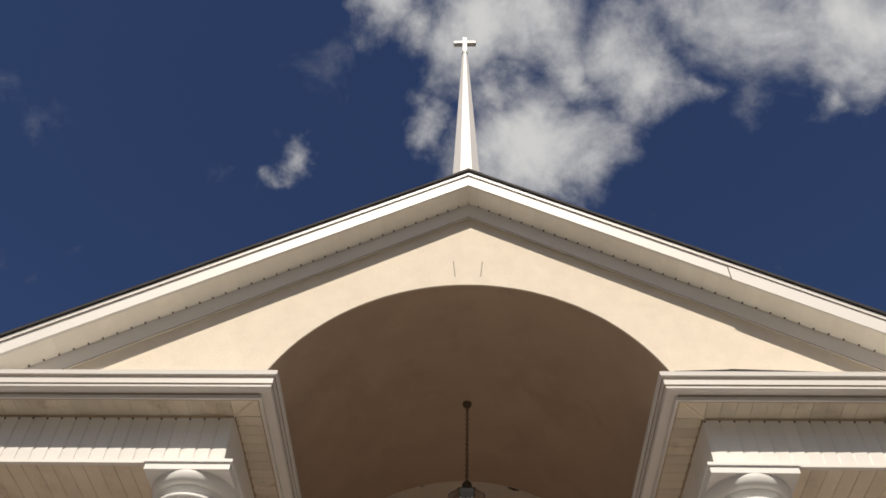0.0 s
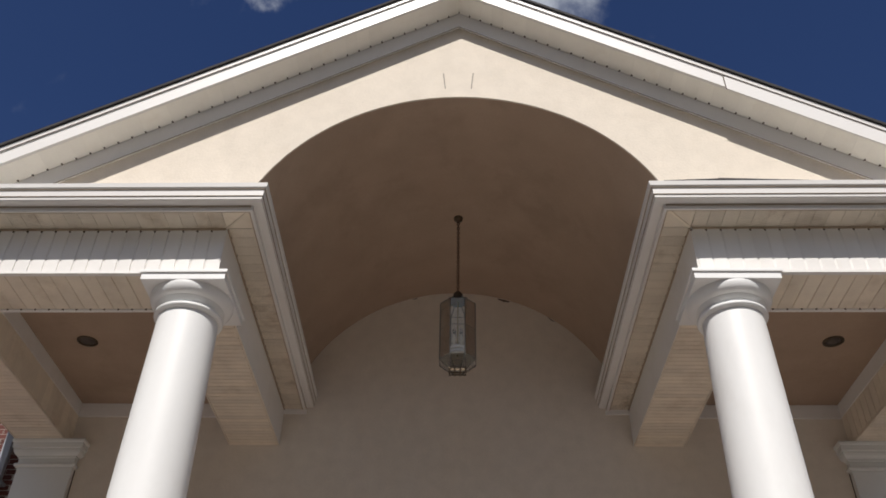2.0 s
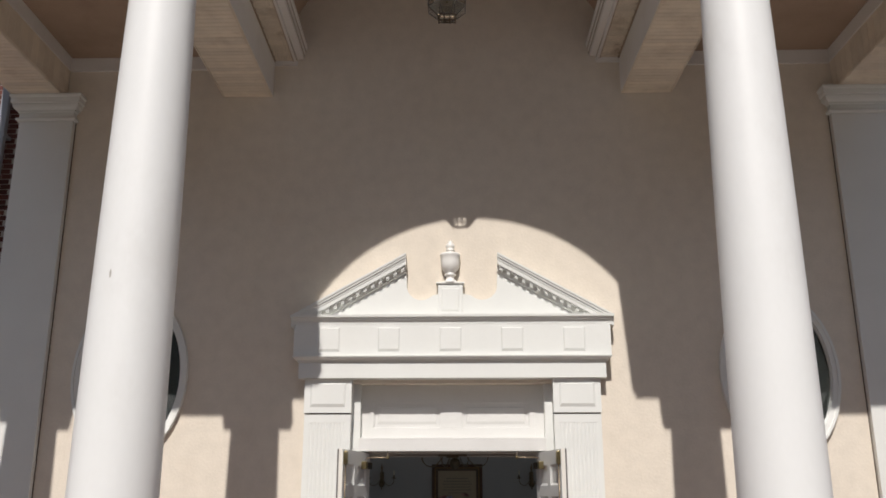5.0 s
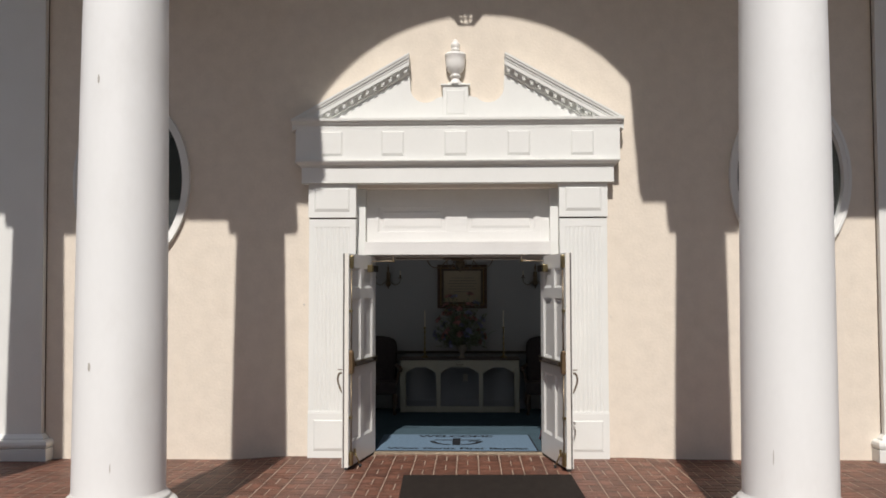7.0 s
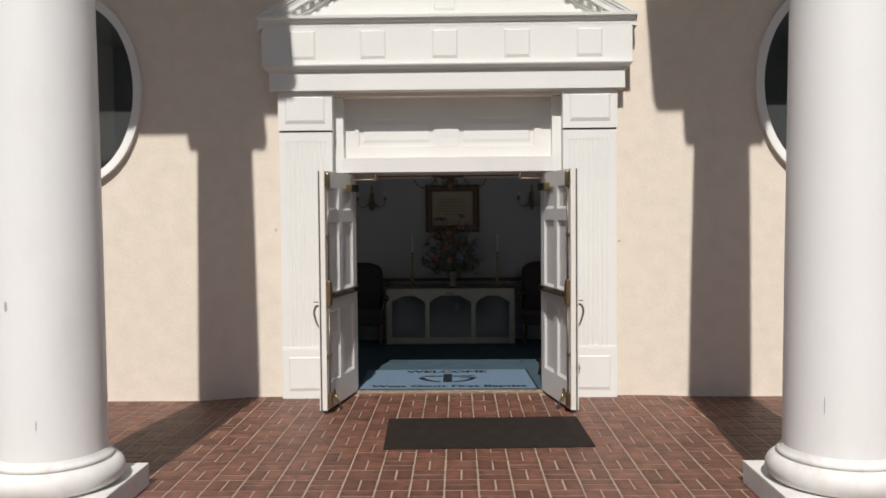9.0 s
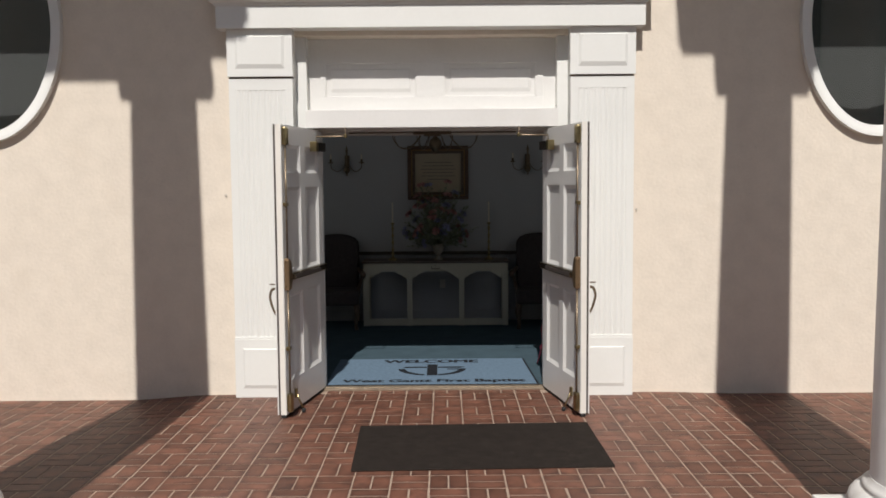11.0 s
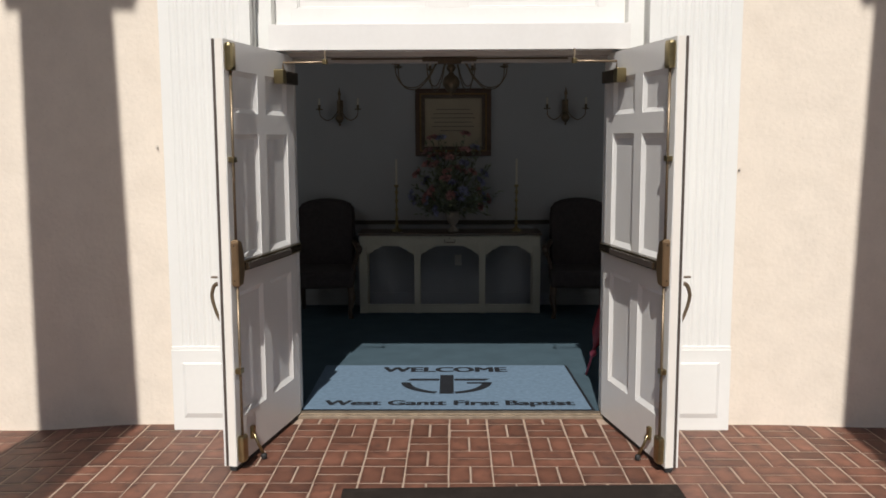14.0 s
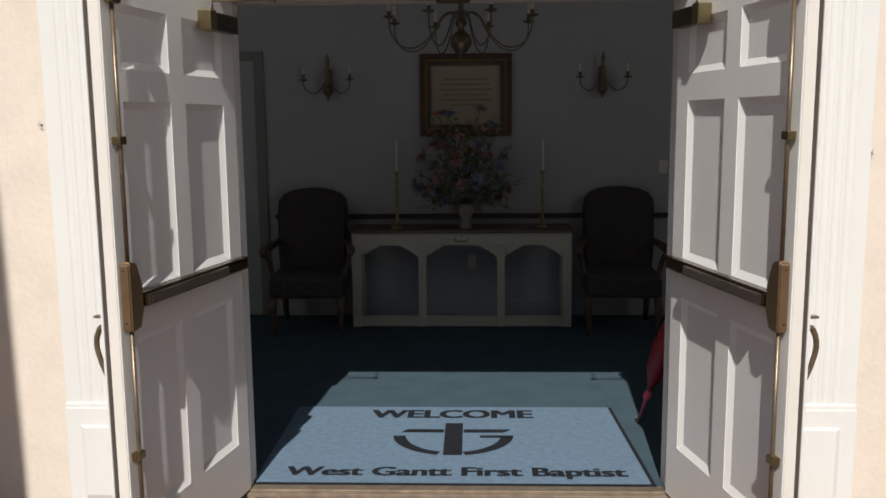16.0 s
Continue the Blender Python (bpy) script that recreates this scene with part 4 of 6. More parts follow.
part("architrave", boxes((-1.71, 1.705, -0.165, 0.0, 2.997, 3.172), bevel=0.003), WHITE, surround)
prof = [(-0.08, 3.172), (0.0, 3.172), (0.012, 3.178), (0.016, 3.195), (0.045, 3.205), (0.062, 3.225), (0.066, 3.238), (-0.08, 3.238)]
part("bed_moulding", mould(bmesh.new(), [(-1.71, 0.0), (-1.71, -0.165), (1.705, -0.165), (1.705, 0.0)], prof), WHITE, surround)
part("frieze", boxes((-1.775, 1.772, -0.18, 0.0, 3.238, 3.58), bevel=0.002), WHITE, surround)
for x in (-1.38, -0.705, -0.015, 0.675, 1.365):
    part("frieze_panel", raised(bmesh.new(), x - 0.125, x + 0.125, 3.29, 3.56, -0.1802, rim=0.03, proud=0.012), WHITE, surround)
# dentil band: two rows of small teeth under the crown
me = mesh_of("dentil", boxes((-0.014, 0.014, -0.183, -0.16, 3.604, 3.624)))
me.materials.append(WHITE)
me2 = mesh_of("dentil", boxes((-0.014, 0.014, -0.1815, -0.16, 3.584, 3.601)))
me2.materials.append(WHITE)
for i in range(64):
    x = -1.74 + i * 0.0552
    p = part("dentil", me, WHITE, surround)
    p.location.x = x
    p = part("dentil", me2, WHITE, surround)
    p.location.x = x + 0.0276
part("dentil_ground", boxes((-1.762, 1.760, -0.178, 0.0, 3.58, 3.632)), WHITE, surround)
prof = [(-0.10, 3.632), (0.01, 3.632), (0.018, 3.645), (0.028, 3.650), (0.034, 3.668), (0.052, 3.676), (0.055, 3.702), (-0.10, 3.702)]
part("crown", mould(bmesh.new(), [(-1.765, 0.0), (-1.765, -0.18), (1.762, -0.18), (1.762, 0.0)], prof), WHITE, surround)

# broken pediment
PS = 0.562
for s in (-1, 1):
    pts = [(s * 1.60, 3.702), (s * 0.525, 4.27), (s * 0.525, 4.19)]
    pts += [(s * (0.347 + 0.172 * math.cos(radians(a))), 4.07 + 0.172 * math.sin(radians(a))) for a in range(8, -141, -8)]
    pts += [(s * 0.12, 3.975), (s * 0.12, 3.702)]
    bm = bmesh.new()
    prism(bm, pts if s < 0 else pts[::-1], -0.082, 0.0)
    bmesh.ops.triangulate(bm, faces=[f for f in bm.faces if len(f.verts) > 4])
    part("tympanum", bm, WHITE, surround)
    xo, xi = s * 1.815, s * 0.525
    zo, zi = 3.702, 3.702 + PS * 1.29
    crown = rake(bmesh.new(), xo, zo - 0.02, xi, zi - 0.02, [(0.0, -0.11), (-0.178, -0.11), (-0.181, -0.066), (-0.187, -0.060), (-0.189, -0.035), (-0.203, -0.030), (-0.205, -0.010), (-0.214, -0.004), (-0.216, 0.02), (0.0, 0.02)])
    part("raking_crown", crown, WHITE, surround)
    part("raking_bed", rake(bmesh.new(), s * 1.70, zo + PS * 0.115 - 0.13, xi, zi - 0.13, [(0.0, -0.078), (-0.098, -0.078), (-0.108, -0.068), (-0.117, 0.0), (0.0, 0.0)]), WHITE, surround)
    me = mesh_of("modillion", rake(bmesh.new(), -0.018, -0.018 * PS * -s, 0.018, 0.018 * PS * -s, [(-0.095, 0.0), (-0.150, 0.0), (-0.156, 0.02), (-0.156, 0.055), (-0.095, 0.055)]))
    me.materials.append(WHITE)
    me_s = mesh_of("scallop", rake(bmesh.new(), -0.014, -0.014 * PS * -s, 0.014, 0.014 * PS * -s, [(-0.15, 0.0), (-0.165, 0.0), (-0.168, 0.018), (-0.15, 0.018)]))
    me_s.materials.append(WHITE)
    for i in range(26):
        x = 0.555 + i * 0.0445
        p = part("scallop", me_s, WHITE, surround)
        p.location = (s * x, 0, zi - PS * (x - 0.525) - 0.147)
    for i in range(13):
        x = 0.565 + i * 0.085
        p = part("modillion", me, WHITE, surround)
        p.location = (s * x, 0, zi - PS * (x - 0.525) - 0.184)

# small hooks screwed into the stucco beside the surround
for x, z in ((-1.70, 1.665), (1.68, 1.525)):
    hook = thing("wall_hook", "small grey metal hook on the stucco beside the door", "hook", (x, 0, z), "hooks beside the door")
    part("eye", tube(bmesh.new(), [(0, 0.001, 0.0), (0, -0.010, 0.0)], 0.003, 6), STEEL, hook)
    part("prong", tube(bmesh.new(), [(0.004, -0.009, 0.012), (-0.006, -0.012, 0.008), (-0.009, -0.012, 0.0), (-0.004, -0.012, -0.008), (0.006, -0.012, -0.009)], 0.0016, 5), STEEL, hook)

# pedestal and urn on the pediment
part("pedestal", boxes((-0.158, 0.125, -0.10, 0.0, 3.702, 4.085), (-0.178, 0.145, -0.118, 0.0, 4.085, 4.102), bevel=0.003), WHITE, surround)
part("pedestal_panel", raised(bmesh.new(), -0.118, 0.085, 3.76, 4.03, -0.1002, rim=0.02, proud=0.006), WHITE, surround)
urn = thing("urn", "small white turned urn finial on the door pediment", "urn", (-0.018, -0.055, 4.102))
prof = [(0.082, 0.0), (0.082, 0.016), (0.058, 0.03), (0.044, 0.055), (0.044, 0.075), (0.062, 0.084), (0.066, 0.098), (0.054, 0.110), (0.058, 0.122), (0.082, 0.146), (0.098, 0.175), (0.107, 0.205), (0.110, 0.25), (0.111, 0.31), (0.118, 0.32), (0.118, 0.338), (0.107, 0.35)]
part("bowl", lathe(bmesh.new(), prof, seg=32), URN_WHITE, urn)
prof = [(0.107, 0.35), (0.075, 0.353), (0.045, 0.358), (0.034, 0.372), (0.046, 0.38), (0.052, 0.392), (0.046, 0.402), (0.038, 0.408), (0.048, 0.42), (0.053, 0.438), (0.050, 0.458), (0.038, 0.472), (0.026, 0.48), (0.028, 0.49), (0.020, 0.505), (0.004, 0.512)]
part("lid", lathe(bmesh.new(), prof, seg=32), URN_WHITE, urn)

# recessed frame: jambs, transom with two panels, head
frame_ = thing("door_frame", "white panelled transom and jambs of the entrance", "door frame", kind="structure")
for s in (-1, 1):
    part("reveal", boxes((*sorted((s * 1.12, s * 1.132)), -0.02, 0.21, 0.0, 2.96)), WHITE, frame_)
    part("jamb_outer", boxes((*sorted((s * 1.03, s * 1.12)), 0.06, 0.205, 0.0, 2.957), bevel=0.003), WHITE, frame_)
    part("jamb", boxes((*sorted((s * 0.99, s * 1.03)), 0.04, 0.128, 0.0, 2.19), (*sorted((s * 0.935, s * 1.03)), 0.175, 0.26, 0.0, 2.19), bevel=0.003), WHITE, frame_)
part("transom", boxes((-1.03, 1.03, 0.18, 0.215, 2.225, 2.957)), WHITE_TRANSOM, frame_)
part("transom_stile", boxes((-1.03, -0.93, 0.168, 0.18, 2.36, 2.957), (0.93, 1.03, 0.168, 0.18, 2.36, 2.957), bevel=0.002), WHITE_TRANSOM, frame_)
part("transom_rail", boxes((-1.03, 1.03, -0.03, 0.18, 2.215, 2.36), bevel=0.002), WHITE_TRANSOM, frame_)
part("transom_frame", boxes((-0.93, 0.93, 0.157, 0.18, 2.36, 2.475), (-0.93, 0.93, 0.157, 0.18, 2.755, 2.957), (-0.93, -0.895, 0.157, 0.18, 2.475, 2.755), (-0.13, 0.105, 0.157, 0.18, 2.475, 2.755), (0.87, 0.93, 0.157, 0.18, 2.475, 2.755), bevel=0.002), WHITE_TRANSOM, frame_)
for x0, x1 in ((-0.895, -0.13), (0.105, 0.87)):
    part("panel_bead", boxes((x0, x1, 0.164, 0.18, 2.475, 2.487), (x0, x0 + 0.012, 0.164, 0.18, 2.487, 2.755), (x1 - 0.012, x1, 0.164, 0.18, 2.487, 2.755), bevel=0.003), WHITE_TRANSOM, frame_)
    part("transom_panel", raised(bmesh.new(), x0 + 0.045, x1 - 0.045, 2.52, 2.71, 0.1795, rim=0.03, proud=0.006), WHITE_TRANSOM, frame_)
part("head", boxes((-1.03, 1.03, 0.08, 0.205, 2.190, 2.215)), HEAD_SHADED, frame_, "white door head, greyed for the shade on its underside")
part("stop", boxes((-0.935, 0.935, 0.175, 0.255, 2.162, 2.190)), HEAD_SHADED, frame_)
part("head_latch", boxes((-0.16, 0.16, 0.125, 0.174, 2.164, 2.189), (-0.07, 0.07, 0.12, 0.173, 2.150, 2.186), bevel=0.004), BRONZE, frame_)
part("head_rod", boxes((-0.70, 0.70, 0.150, 0.158, 2.176, 2.186)), BRONZE, frame_, "dark rod along the door head")
part("threshold", boxes((-1.03, 1.03, 0.095, 0.205, -0.002, 0.018), (-1.03, 1.03, 0.125, 0.18, 0.018, 0.026), bevel=0.004), SILL_METAL, frame_, "worn brass threshold")


# ---- entrance doors, both standing open ----
def door_leaf(name, s, hinge, turn):
    """A six-panelled leaf, hinged at its origin; local x runs to the free edge (times s), +y is the room side."""
    d = thing(name, "white six-panel entrance door with brass exit bar, standing open", "door", hinge, "entrance doors", "structure", turn)

    def flip(bm):
        if s < 0:
            for v in bm.verts:
                v.co.x *= -1
            bmesh.ops.reverse_faces(bm, faces=bm.faces)
        return bm

    W, T, Z0, Z1 = 0.918, 0.045, 0.03, 2.20
    st, ml = 0.105, 0.105
    zs = [(0.272, 0.93), (1.095, 1.738), (1.845, 2.055)]
    mc = W / 2 + 0.008
    se = 0.095
    xs = [(st, mc - ml / 2), (mc + ml / 2, W - se)]
    rows = [(0, st, 0, T, Z0, Z1), (W - se, W, 0, T, Z0, Z1)]
    rows += [(st, W - se, 0, T, a, b) for a, b in ((Z0, zs[0][0]), (zs[0][1], zs[1][0]), (zs[1][1], zs[2][0]), (zs[2][1], Z1))]
    rows += [(mc - ml / 2, mc + ml / 2, 0, T, a, b) for a, b in zs]
    part("frame", flip(boxes(*rows)), DOOR_PAINT, d)
    for a, b in zs:
        for x0, x1 in xs:
            bm = boxes((x0, x1, 0.014, T - 0.016, a, b))
            # sloping sticking and raised field on both faces
            for yf, sg in ((T, 1), (0.0, -1)):
                yb = T - 0.016 if sg > 0 else 0.014
                o = [(x0, a), (x1, a), (x1, b), (x0, b)]
                q = 0.026
                i_ = [(x0 + q, a + q), (x1 - q, a + q), (x1 - q, b - q), (x0 + q, b - q)]
                vo = [bm.verts.new((x, yf - sg * 0.002, z)) for x, z in o]
                vi = [bm.verts.new((x, yb, z)) for x, z in i_]
                for k in range(4):
                    j = (k + 1) % 4
                    bm.faces.new((vo[k], vo[j], vi[j], vi[k]) if sg < 0 else (vo[j], vo[k], vi[k], vi[j]))
            part("panel", flip(bm), DOOR_PAINT, d)
    part("edge_strip", flip(boxes((W, W + 0.004, 0.004, T - 0.004, Z0, Z1), bevel=0.001)), PLASTIC_WHITE, d)
    part("weather_seal", flip(boxes((W - 0.014, W + 0.003, -0.013, -0.001, Z0, Z1))), TRIM_DARK, d, "dark brown rubber seal")
    part("astragal", flip(boxes((W - 0.03, W + 0.008, -0.022, -0.013, Z0, Z1), bevel=0.002)), DOOR_PAINT, d)
    part("sweep", flip(boxes((0.005, W - 0.002, 0.005, T - 0.005, 0.006, Z0))), RUBBER, d, "black bottom sweep")
    # exit bar with end cap and centre case
    bar = part("exit_bar", flip(boxes((0.0, W - 0.085, T, T + 0.030, 1.04, 1.092), (0.22, W - 0.10, T + 0.030, T + 0.055, 1.048, 1.084), bevel=0.004)), BAR_BROWN, d, "dark bronze exit bar with brass edges")
    part("brass_edge", flip(boxes((0.02, W - 0.09, T + 0.029, T + 0.0315, 1.086, 1.0925), (0.02, W - 0.09, T + 0.029, T + 0.0315, 1.0395, 1.045))), BRASS, bar, "brass edge of the bar")
    part("touch_strip", flip(boxes((0.23, W - 0.11, T + 0.0545, T + 0.0565, 1.053, 1.080))), TRIM_DARK, bar)
    bm = bmesh.new()
    prism(bm, [(W - 0.068, 0.975), (W - 0.018, 0.970), (W - 0.011, 0.98), (W - 0.011, 1.20), (W - 0.018, 1.21), (W - 0.06, 1.20), (W - 0.09, 1.12), (W - 0.09, 1.035)], T, T + 0.038)
    bmesh.ops.bevel(bm, geom=bm.edges[:], offset=0.005, segments=2, affect="EDGES")
    case = part("lock_case", flip(bm), LOCK_BRONZE, d, "satin bronze lock case with faceted ends")
    for z in (1.0, 1.18):
        part("screw", flip(boxes((W - 0.0125, W - 0.0105, T + 0.012, T + 0.019, z - 0.0035, z + 0.0035))), BRONZE, case)
    part("upper_rod", flip(tube(bmesh.new(), [(W - 0.036, T + 0.018, 1.20), (W - 0.036, T + 0.018, 2.06)], 0.0075)), BRASS_DULL, d)
    part("lower_rod", flip(tube(bmesh.new(), [(W - 0.036, T + 0.018, 0.98), (W - 0.036, T + 0.018, 0.14)], 0.0075)), BRASS_DULL, d)
    for z in (1.61, 0.53):
        part("rod_guide", flip(boxes((W - 0.058, W - 0.014, T, T + 0.03, z - 0.014, z + 0.014), bevel=0.004)), BRASS, d)
    for z0, z1 in ((2.045, 2.185), (0.045, 0.19)):
        bm = boxes((W - 0.072, W - 0.004, T, T + 0.038, z0, z1), bevel=0.018)
        part("rod_latch", flip(bm), BRASS, d)
    # pull handle outside
    H_ = W - 0.058
    pts = smooth_line([(H_, -0.008, 0.972), (H_, -0.060, 0.975), (H_, -0.080, 0.955), (H_, -0.090, 0.912), (H_, -0.080, 0.862), (H_, -0.060, 0.808), (H_, -0.038, 0.772), (H_, -0.010, 0.752)], 3)
    part("pull_handle", flip(tube(bmesh.new(), pts, [0.0115 - 0.00018 * k for k in range(len(pts))])), BRASS_DULL, d, "curved antique brass pull")
    part("pull_plate", flip(boxes((W - 0.08, W - 0.035, -0.012, 0.0, 0.74, 1.08), bevel=0.003)), BRASS_DULL, d)
    part("thumb_piece", flip(boxes((W - 0.07, W - 0.045, -0.088, 0.0, 1.006, 1.015), bevel=0.003)), BRASS_DULL, d)
    # closer with folded arm
    closer = part("closer", flip(boxes((0.04, 0.27, T, T + 0.050, 2.025, 2.095), bevel=0.006)), BAR_BROWN, d, "brown metal door closer")
    part("closer_cap", flip(boxes((0.235, 0.29, T - 0.0005, T + 0.056, 2.02, 2.10), bevel=0.006)), BRASS, closer)
    part("closer_arm", flip(tube(bmesh.new(), [(0.22, T + 0.03, 2.095), (0.22, T + 0.03, 2.14), (0.185, 0.312, 2.142), (0.118, 0.289, 2.213)], 0.0065)), BRASS_DULL, closer)
    part("arm_shoe", flip(boxes((0.172, 0.198, 0.299, 0.325, 2.128, 2.158), bevel=0.004)), BRASS, closer)
    # kick-down holder
    stop = part("door_holder", flip(boxes((W - 0.20, W - 0.17, T, T + 0.02, 0.12, 0.19), bevel=0.004)), BRASS, d)
    part("holder_arm", flip(tube(bmesh.new(), [(W - 0.185, T + 0.012, 0.155), (W - 0.19, T + 0.035, 0.09), (W - 0.20, T + 0.06, 0.03)], 0.008)), BRASS, stop)
    part("holder_foot", flip(lathe(bmesh.new(), [(0.013, 0.004), (0.016, 0.012), (0.016, 0.028), (0.010, 0.034)], (W - 0.20, T + 0.062), 12)), RUBBER, stop)
    for z in (0.3, 1.1, 1.9):
        part("hinge", flip(tube(bmesh.new(), [(-0.006, 0.0, z - 0.055), (-0.006, 0.0, z + 0.055)], 0.008)), BRASS, d)
    return d


door_leaf("door_1", 1, (-0.972, 0.14, 0), -100.8)
door_leaf("door_2", -1, (0.970, 0.125, 0), 101.2)


# ---- entrance hall ----
YB = 3.72
HX, HZ = 4.75, 4.2
solid("floor_hall", boxes((-HX, HX, 0.205, YB + 0.1, -0.2, 0.02)), CARPET, "blue-grey carpet of the entrance hall", "floor")
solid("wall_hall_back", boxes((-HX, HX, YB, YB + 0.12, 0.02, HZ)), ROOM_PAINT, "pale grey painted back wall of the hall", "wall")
solid("wall_hall_west", boxes((-HX - 0.1, -HX, 0.205, YB, 0.02, HZ)), ROOM_BOUNCE, "side wall of the hall, paled to bounce light", "wall")
solid("wall_hall_east", boxes((HX, HX + 0.1, 0.205, YB, 0.02, HZ)), ROOM_BOUNCE, "side wall of the hall, paled to bounce light", "wall")
solid("wall_hall_front", boxes((-1.13, -1.035, 0.207, 0.24, 0.02, 2.96), (1.035, 1.13, 0.207, 0.24, 0.02, 2.96), (-1.035, 1.035, 0.217, 0.24, 2.24, 2.96)), ROOM_BOUNCE, "inner face of the entrance wall, paled to bounce light", "wall")
solid("ceiling_hall", boxes((-HX - 0.1, HX + 0.1, 0.205, YB + 0.1, HZ, HZ + 0.07)), ROOM_CEIL, "plain white ceiling of the entrance hall", "ceiling")
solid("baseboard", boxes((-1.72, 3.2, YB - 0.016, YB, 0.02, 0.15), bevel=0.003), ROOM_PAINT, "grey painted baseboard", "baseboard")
solid("chair_rail", boxes((-1.60, 3.2, YB - 0.022, YB, 0.855, 0.885), (-1.60, 3.2, YB - 0.03, YB, 0.885, 0.895), bevel=0.002), TRIM_DARK, "dark chair rail along the back wall", "trim")
inner_door = thing("door_3", "dark-cased inner doorway at the side of the back wall", "door", (0, 0, 0), kind="structure")
part("casing", boxes((-1.74, -1.66, YB - 0.022, YB, 0.02, 2.25), (-2.66, -2.58, YB - 0.022, YB, 0.02, 2.25), (-2.58, -1.74, YB - 0.022, YB, 2.17, 2.25), bevel=0.003), ROOM_TRIM, inner_door)
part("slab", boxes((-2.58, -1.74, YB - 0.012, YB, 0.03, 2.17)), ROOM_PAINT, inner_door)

# floor mat with its lettering
mat = thing("welcome_mat", "light blue entrance mat with black lettering", "door mat", (0, 0, 0.02))
part("surface", column_prism(bmesh.new(), [(-0.935, 0.20), (0.882, 0.20), (0.845, 1.262), (-0.935, 1.262)], 0.0, 0.010), MAT_BLUE, mat)
part("edge", column_prism(bmesh.new(), [(0.882, 0.20), (0.902, 0.20), (0.865, 1.262), (0.845, 1.262)], 0.0, 0.008), MAT_INK, mat, "black rubber edging")
part("edge", boxes((-0.93, 0.905, 0.19, 0.20, 0.0, 0.008)), MAT_INK, mat, "black rubber edging")


def lettering(name, text, x0, x1, y0, y1, bold, parent, z=0.0105):
    cu = bpy.data.curves.new(name, "FONT")
    cu.body, cu.size, cu.offset = text, 1.0, 0.0
    ob = bpy.data.objects.new(name, cu)
    scene.collection.objects.link(ob)
    bpy.context.view_layer.update()
    me = bpy.data.meshes.new_from_object(ob.evaluated_get(bpy.context.evaluated_depsgraph_get()))
    bpy.data.objects.remove(ob)
    bm = bmesh.new()
    bm.from_mesh(me)
    xs, ys = [v.co.x for v in bm.verts], [v.co.y for v in bm.verts]
    top = max(ys)
    for v in bm.verts:
        v.co = ((v.co.x - min(xs)) / (max(xs) - min(xs)) * (x1 - x0) + x0, v.co.y / top * (y1 - y0) + y0, z)
    base = bm.copy()
    bm.free()
    me = bpy.data.meshes.new(name)
    base.to_mesh(me)
    base.free()
    bm = bmesh.new()
    for k, (dx, dy) in enumerate((i * bold / 2, j * bold * 0.35) for i in (-2, -1, 0, 1, 2) for j in (-1, 0, 1)):
        old = len(bm.verts)
        bm.from_mesh(me)
        bm.verts.ensure_lookup_table()
        for v in bm.verts[old:]:
            v.co.x += dx
            v.co.y += dy
            v.co.z += 0.0006 + 0.00006 * k
    bmesh.ops.recalc_face_normals(bm, faces=bm.faces)
    part(name, bm, MAT_INK, parent, "black woven words")


lettering("lettering", "WELCOME", -0.492, 0.402, 1.075, 1.20, 0.0085, mat)
lettering("lettering", "West Gantt First Baptist", -0.806, 0.788, 0.278, 0.375, 0.007, mat)
# emblem: a cross over two open arcs
bm = bmesh.new()


def flat(bm, pts, z0=0.0105, z1=0.0125):
    column_prism(bm, pts, z0, z1)


flat(bm, [(-0.075, 0.53), (0.02, 0.53), (0.02, 0.985), (-0.075, 0.985)])
flat(bm, [(-0.305, 0.845), (-0.08, 0.845), (-0.08, 0.89), (-0.275, 0.89)])
flat(bm, [(0.025, 0.845), (0.235, 0.845), (0.275, 0.89), (0.025, 0.89)])
flat(bm, [(0.11, 0.77), (0.285, 0.77), (0.285, 0.80), (0.11, 0.80)])
o = [(-0.03 + 0.315 * math.cos(radians(a)), 0.81 + 0.285 * math.sin(radians(a))) for a in range(184, 262, 6)]
i_ = [(-0.03 + 0.25 * math.cos(radians(a)), 0.81 + 0.245 * math.sin(radians(a))) for a in range(184, 262, 6)]
for k in range(len(o) - 1):
    flat(bm, [o[k], o[k + 1], i_[k + 1], i_[k]])
o = [(-0.03 + 0.315 * math.cos(radians(a)), 0.81 + 0.285 * math.sin(radians(a))) for a in range(282, 357, 6)]
i_ = [(-0.03 + 0.25 * math.cos(radians(a)), 0.81 + 0.245 * math.sin(radians(a))) for a in range(282, 357, 6)]
for k in range(len(o) - 1):
    flat(bm, [o[k], o[k + 1], i_[k + 1], i_[k]])
part("emblem", bm, MAT_INK, mat, "black woven emblem")

# console table
TY = 3.28
table = thing("console_table", "cream-painted console table with scalloped front openings", "table", (-0.018, TY, 0.02))
TW = 0.88
part("tabletop", boxes((-TW - 0.012, TW + 0.012, -0.018, 0.42, 0.765, 0.79), bevel=0.006), WOOD_DARK, table, "dark wooden tabletop")
part("apron", boxes((-TW + 0.005, TW - 0.005, 0.006, 0.026, 0.665, 0.765)), CREAM, table)
drawer = part("drawer_front", boxes((-0.27, 0.27, 0.0, 0.006, 0.675, 0.755), bevel=0.002), CREAM, table)
part("drawer_pull", tube(bmesh.new(), [(-0.05, -0.002, 0.725), (-0.05, -0.014, 0.70), (0.05, -0.014, 0.70), (0.05, -0.002, 0.725)], 0.004), BRASS_DULL, drawer)
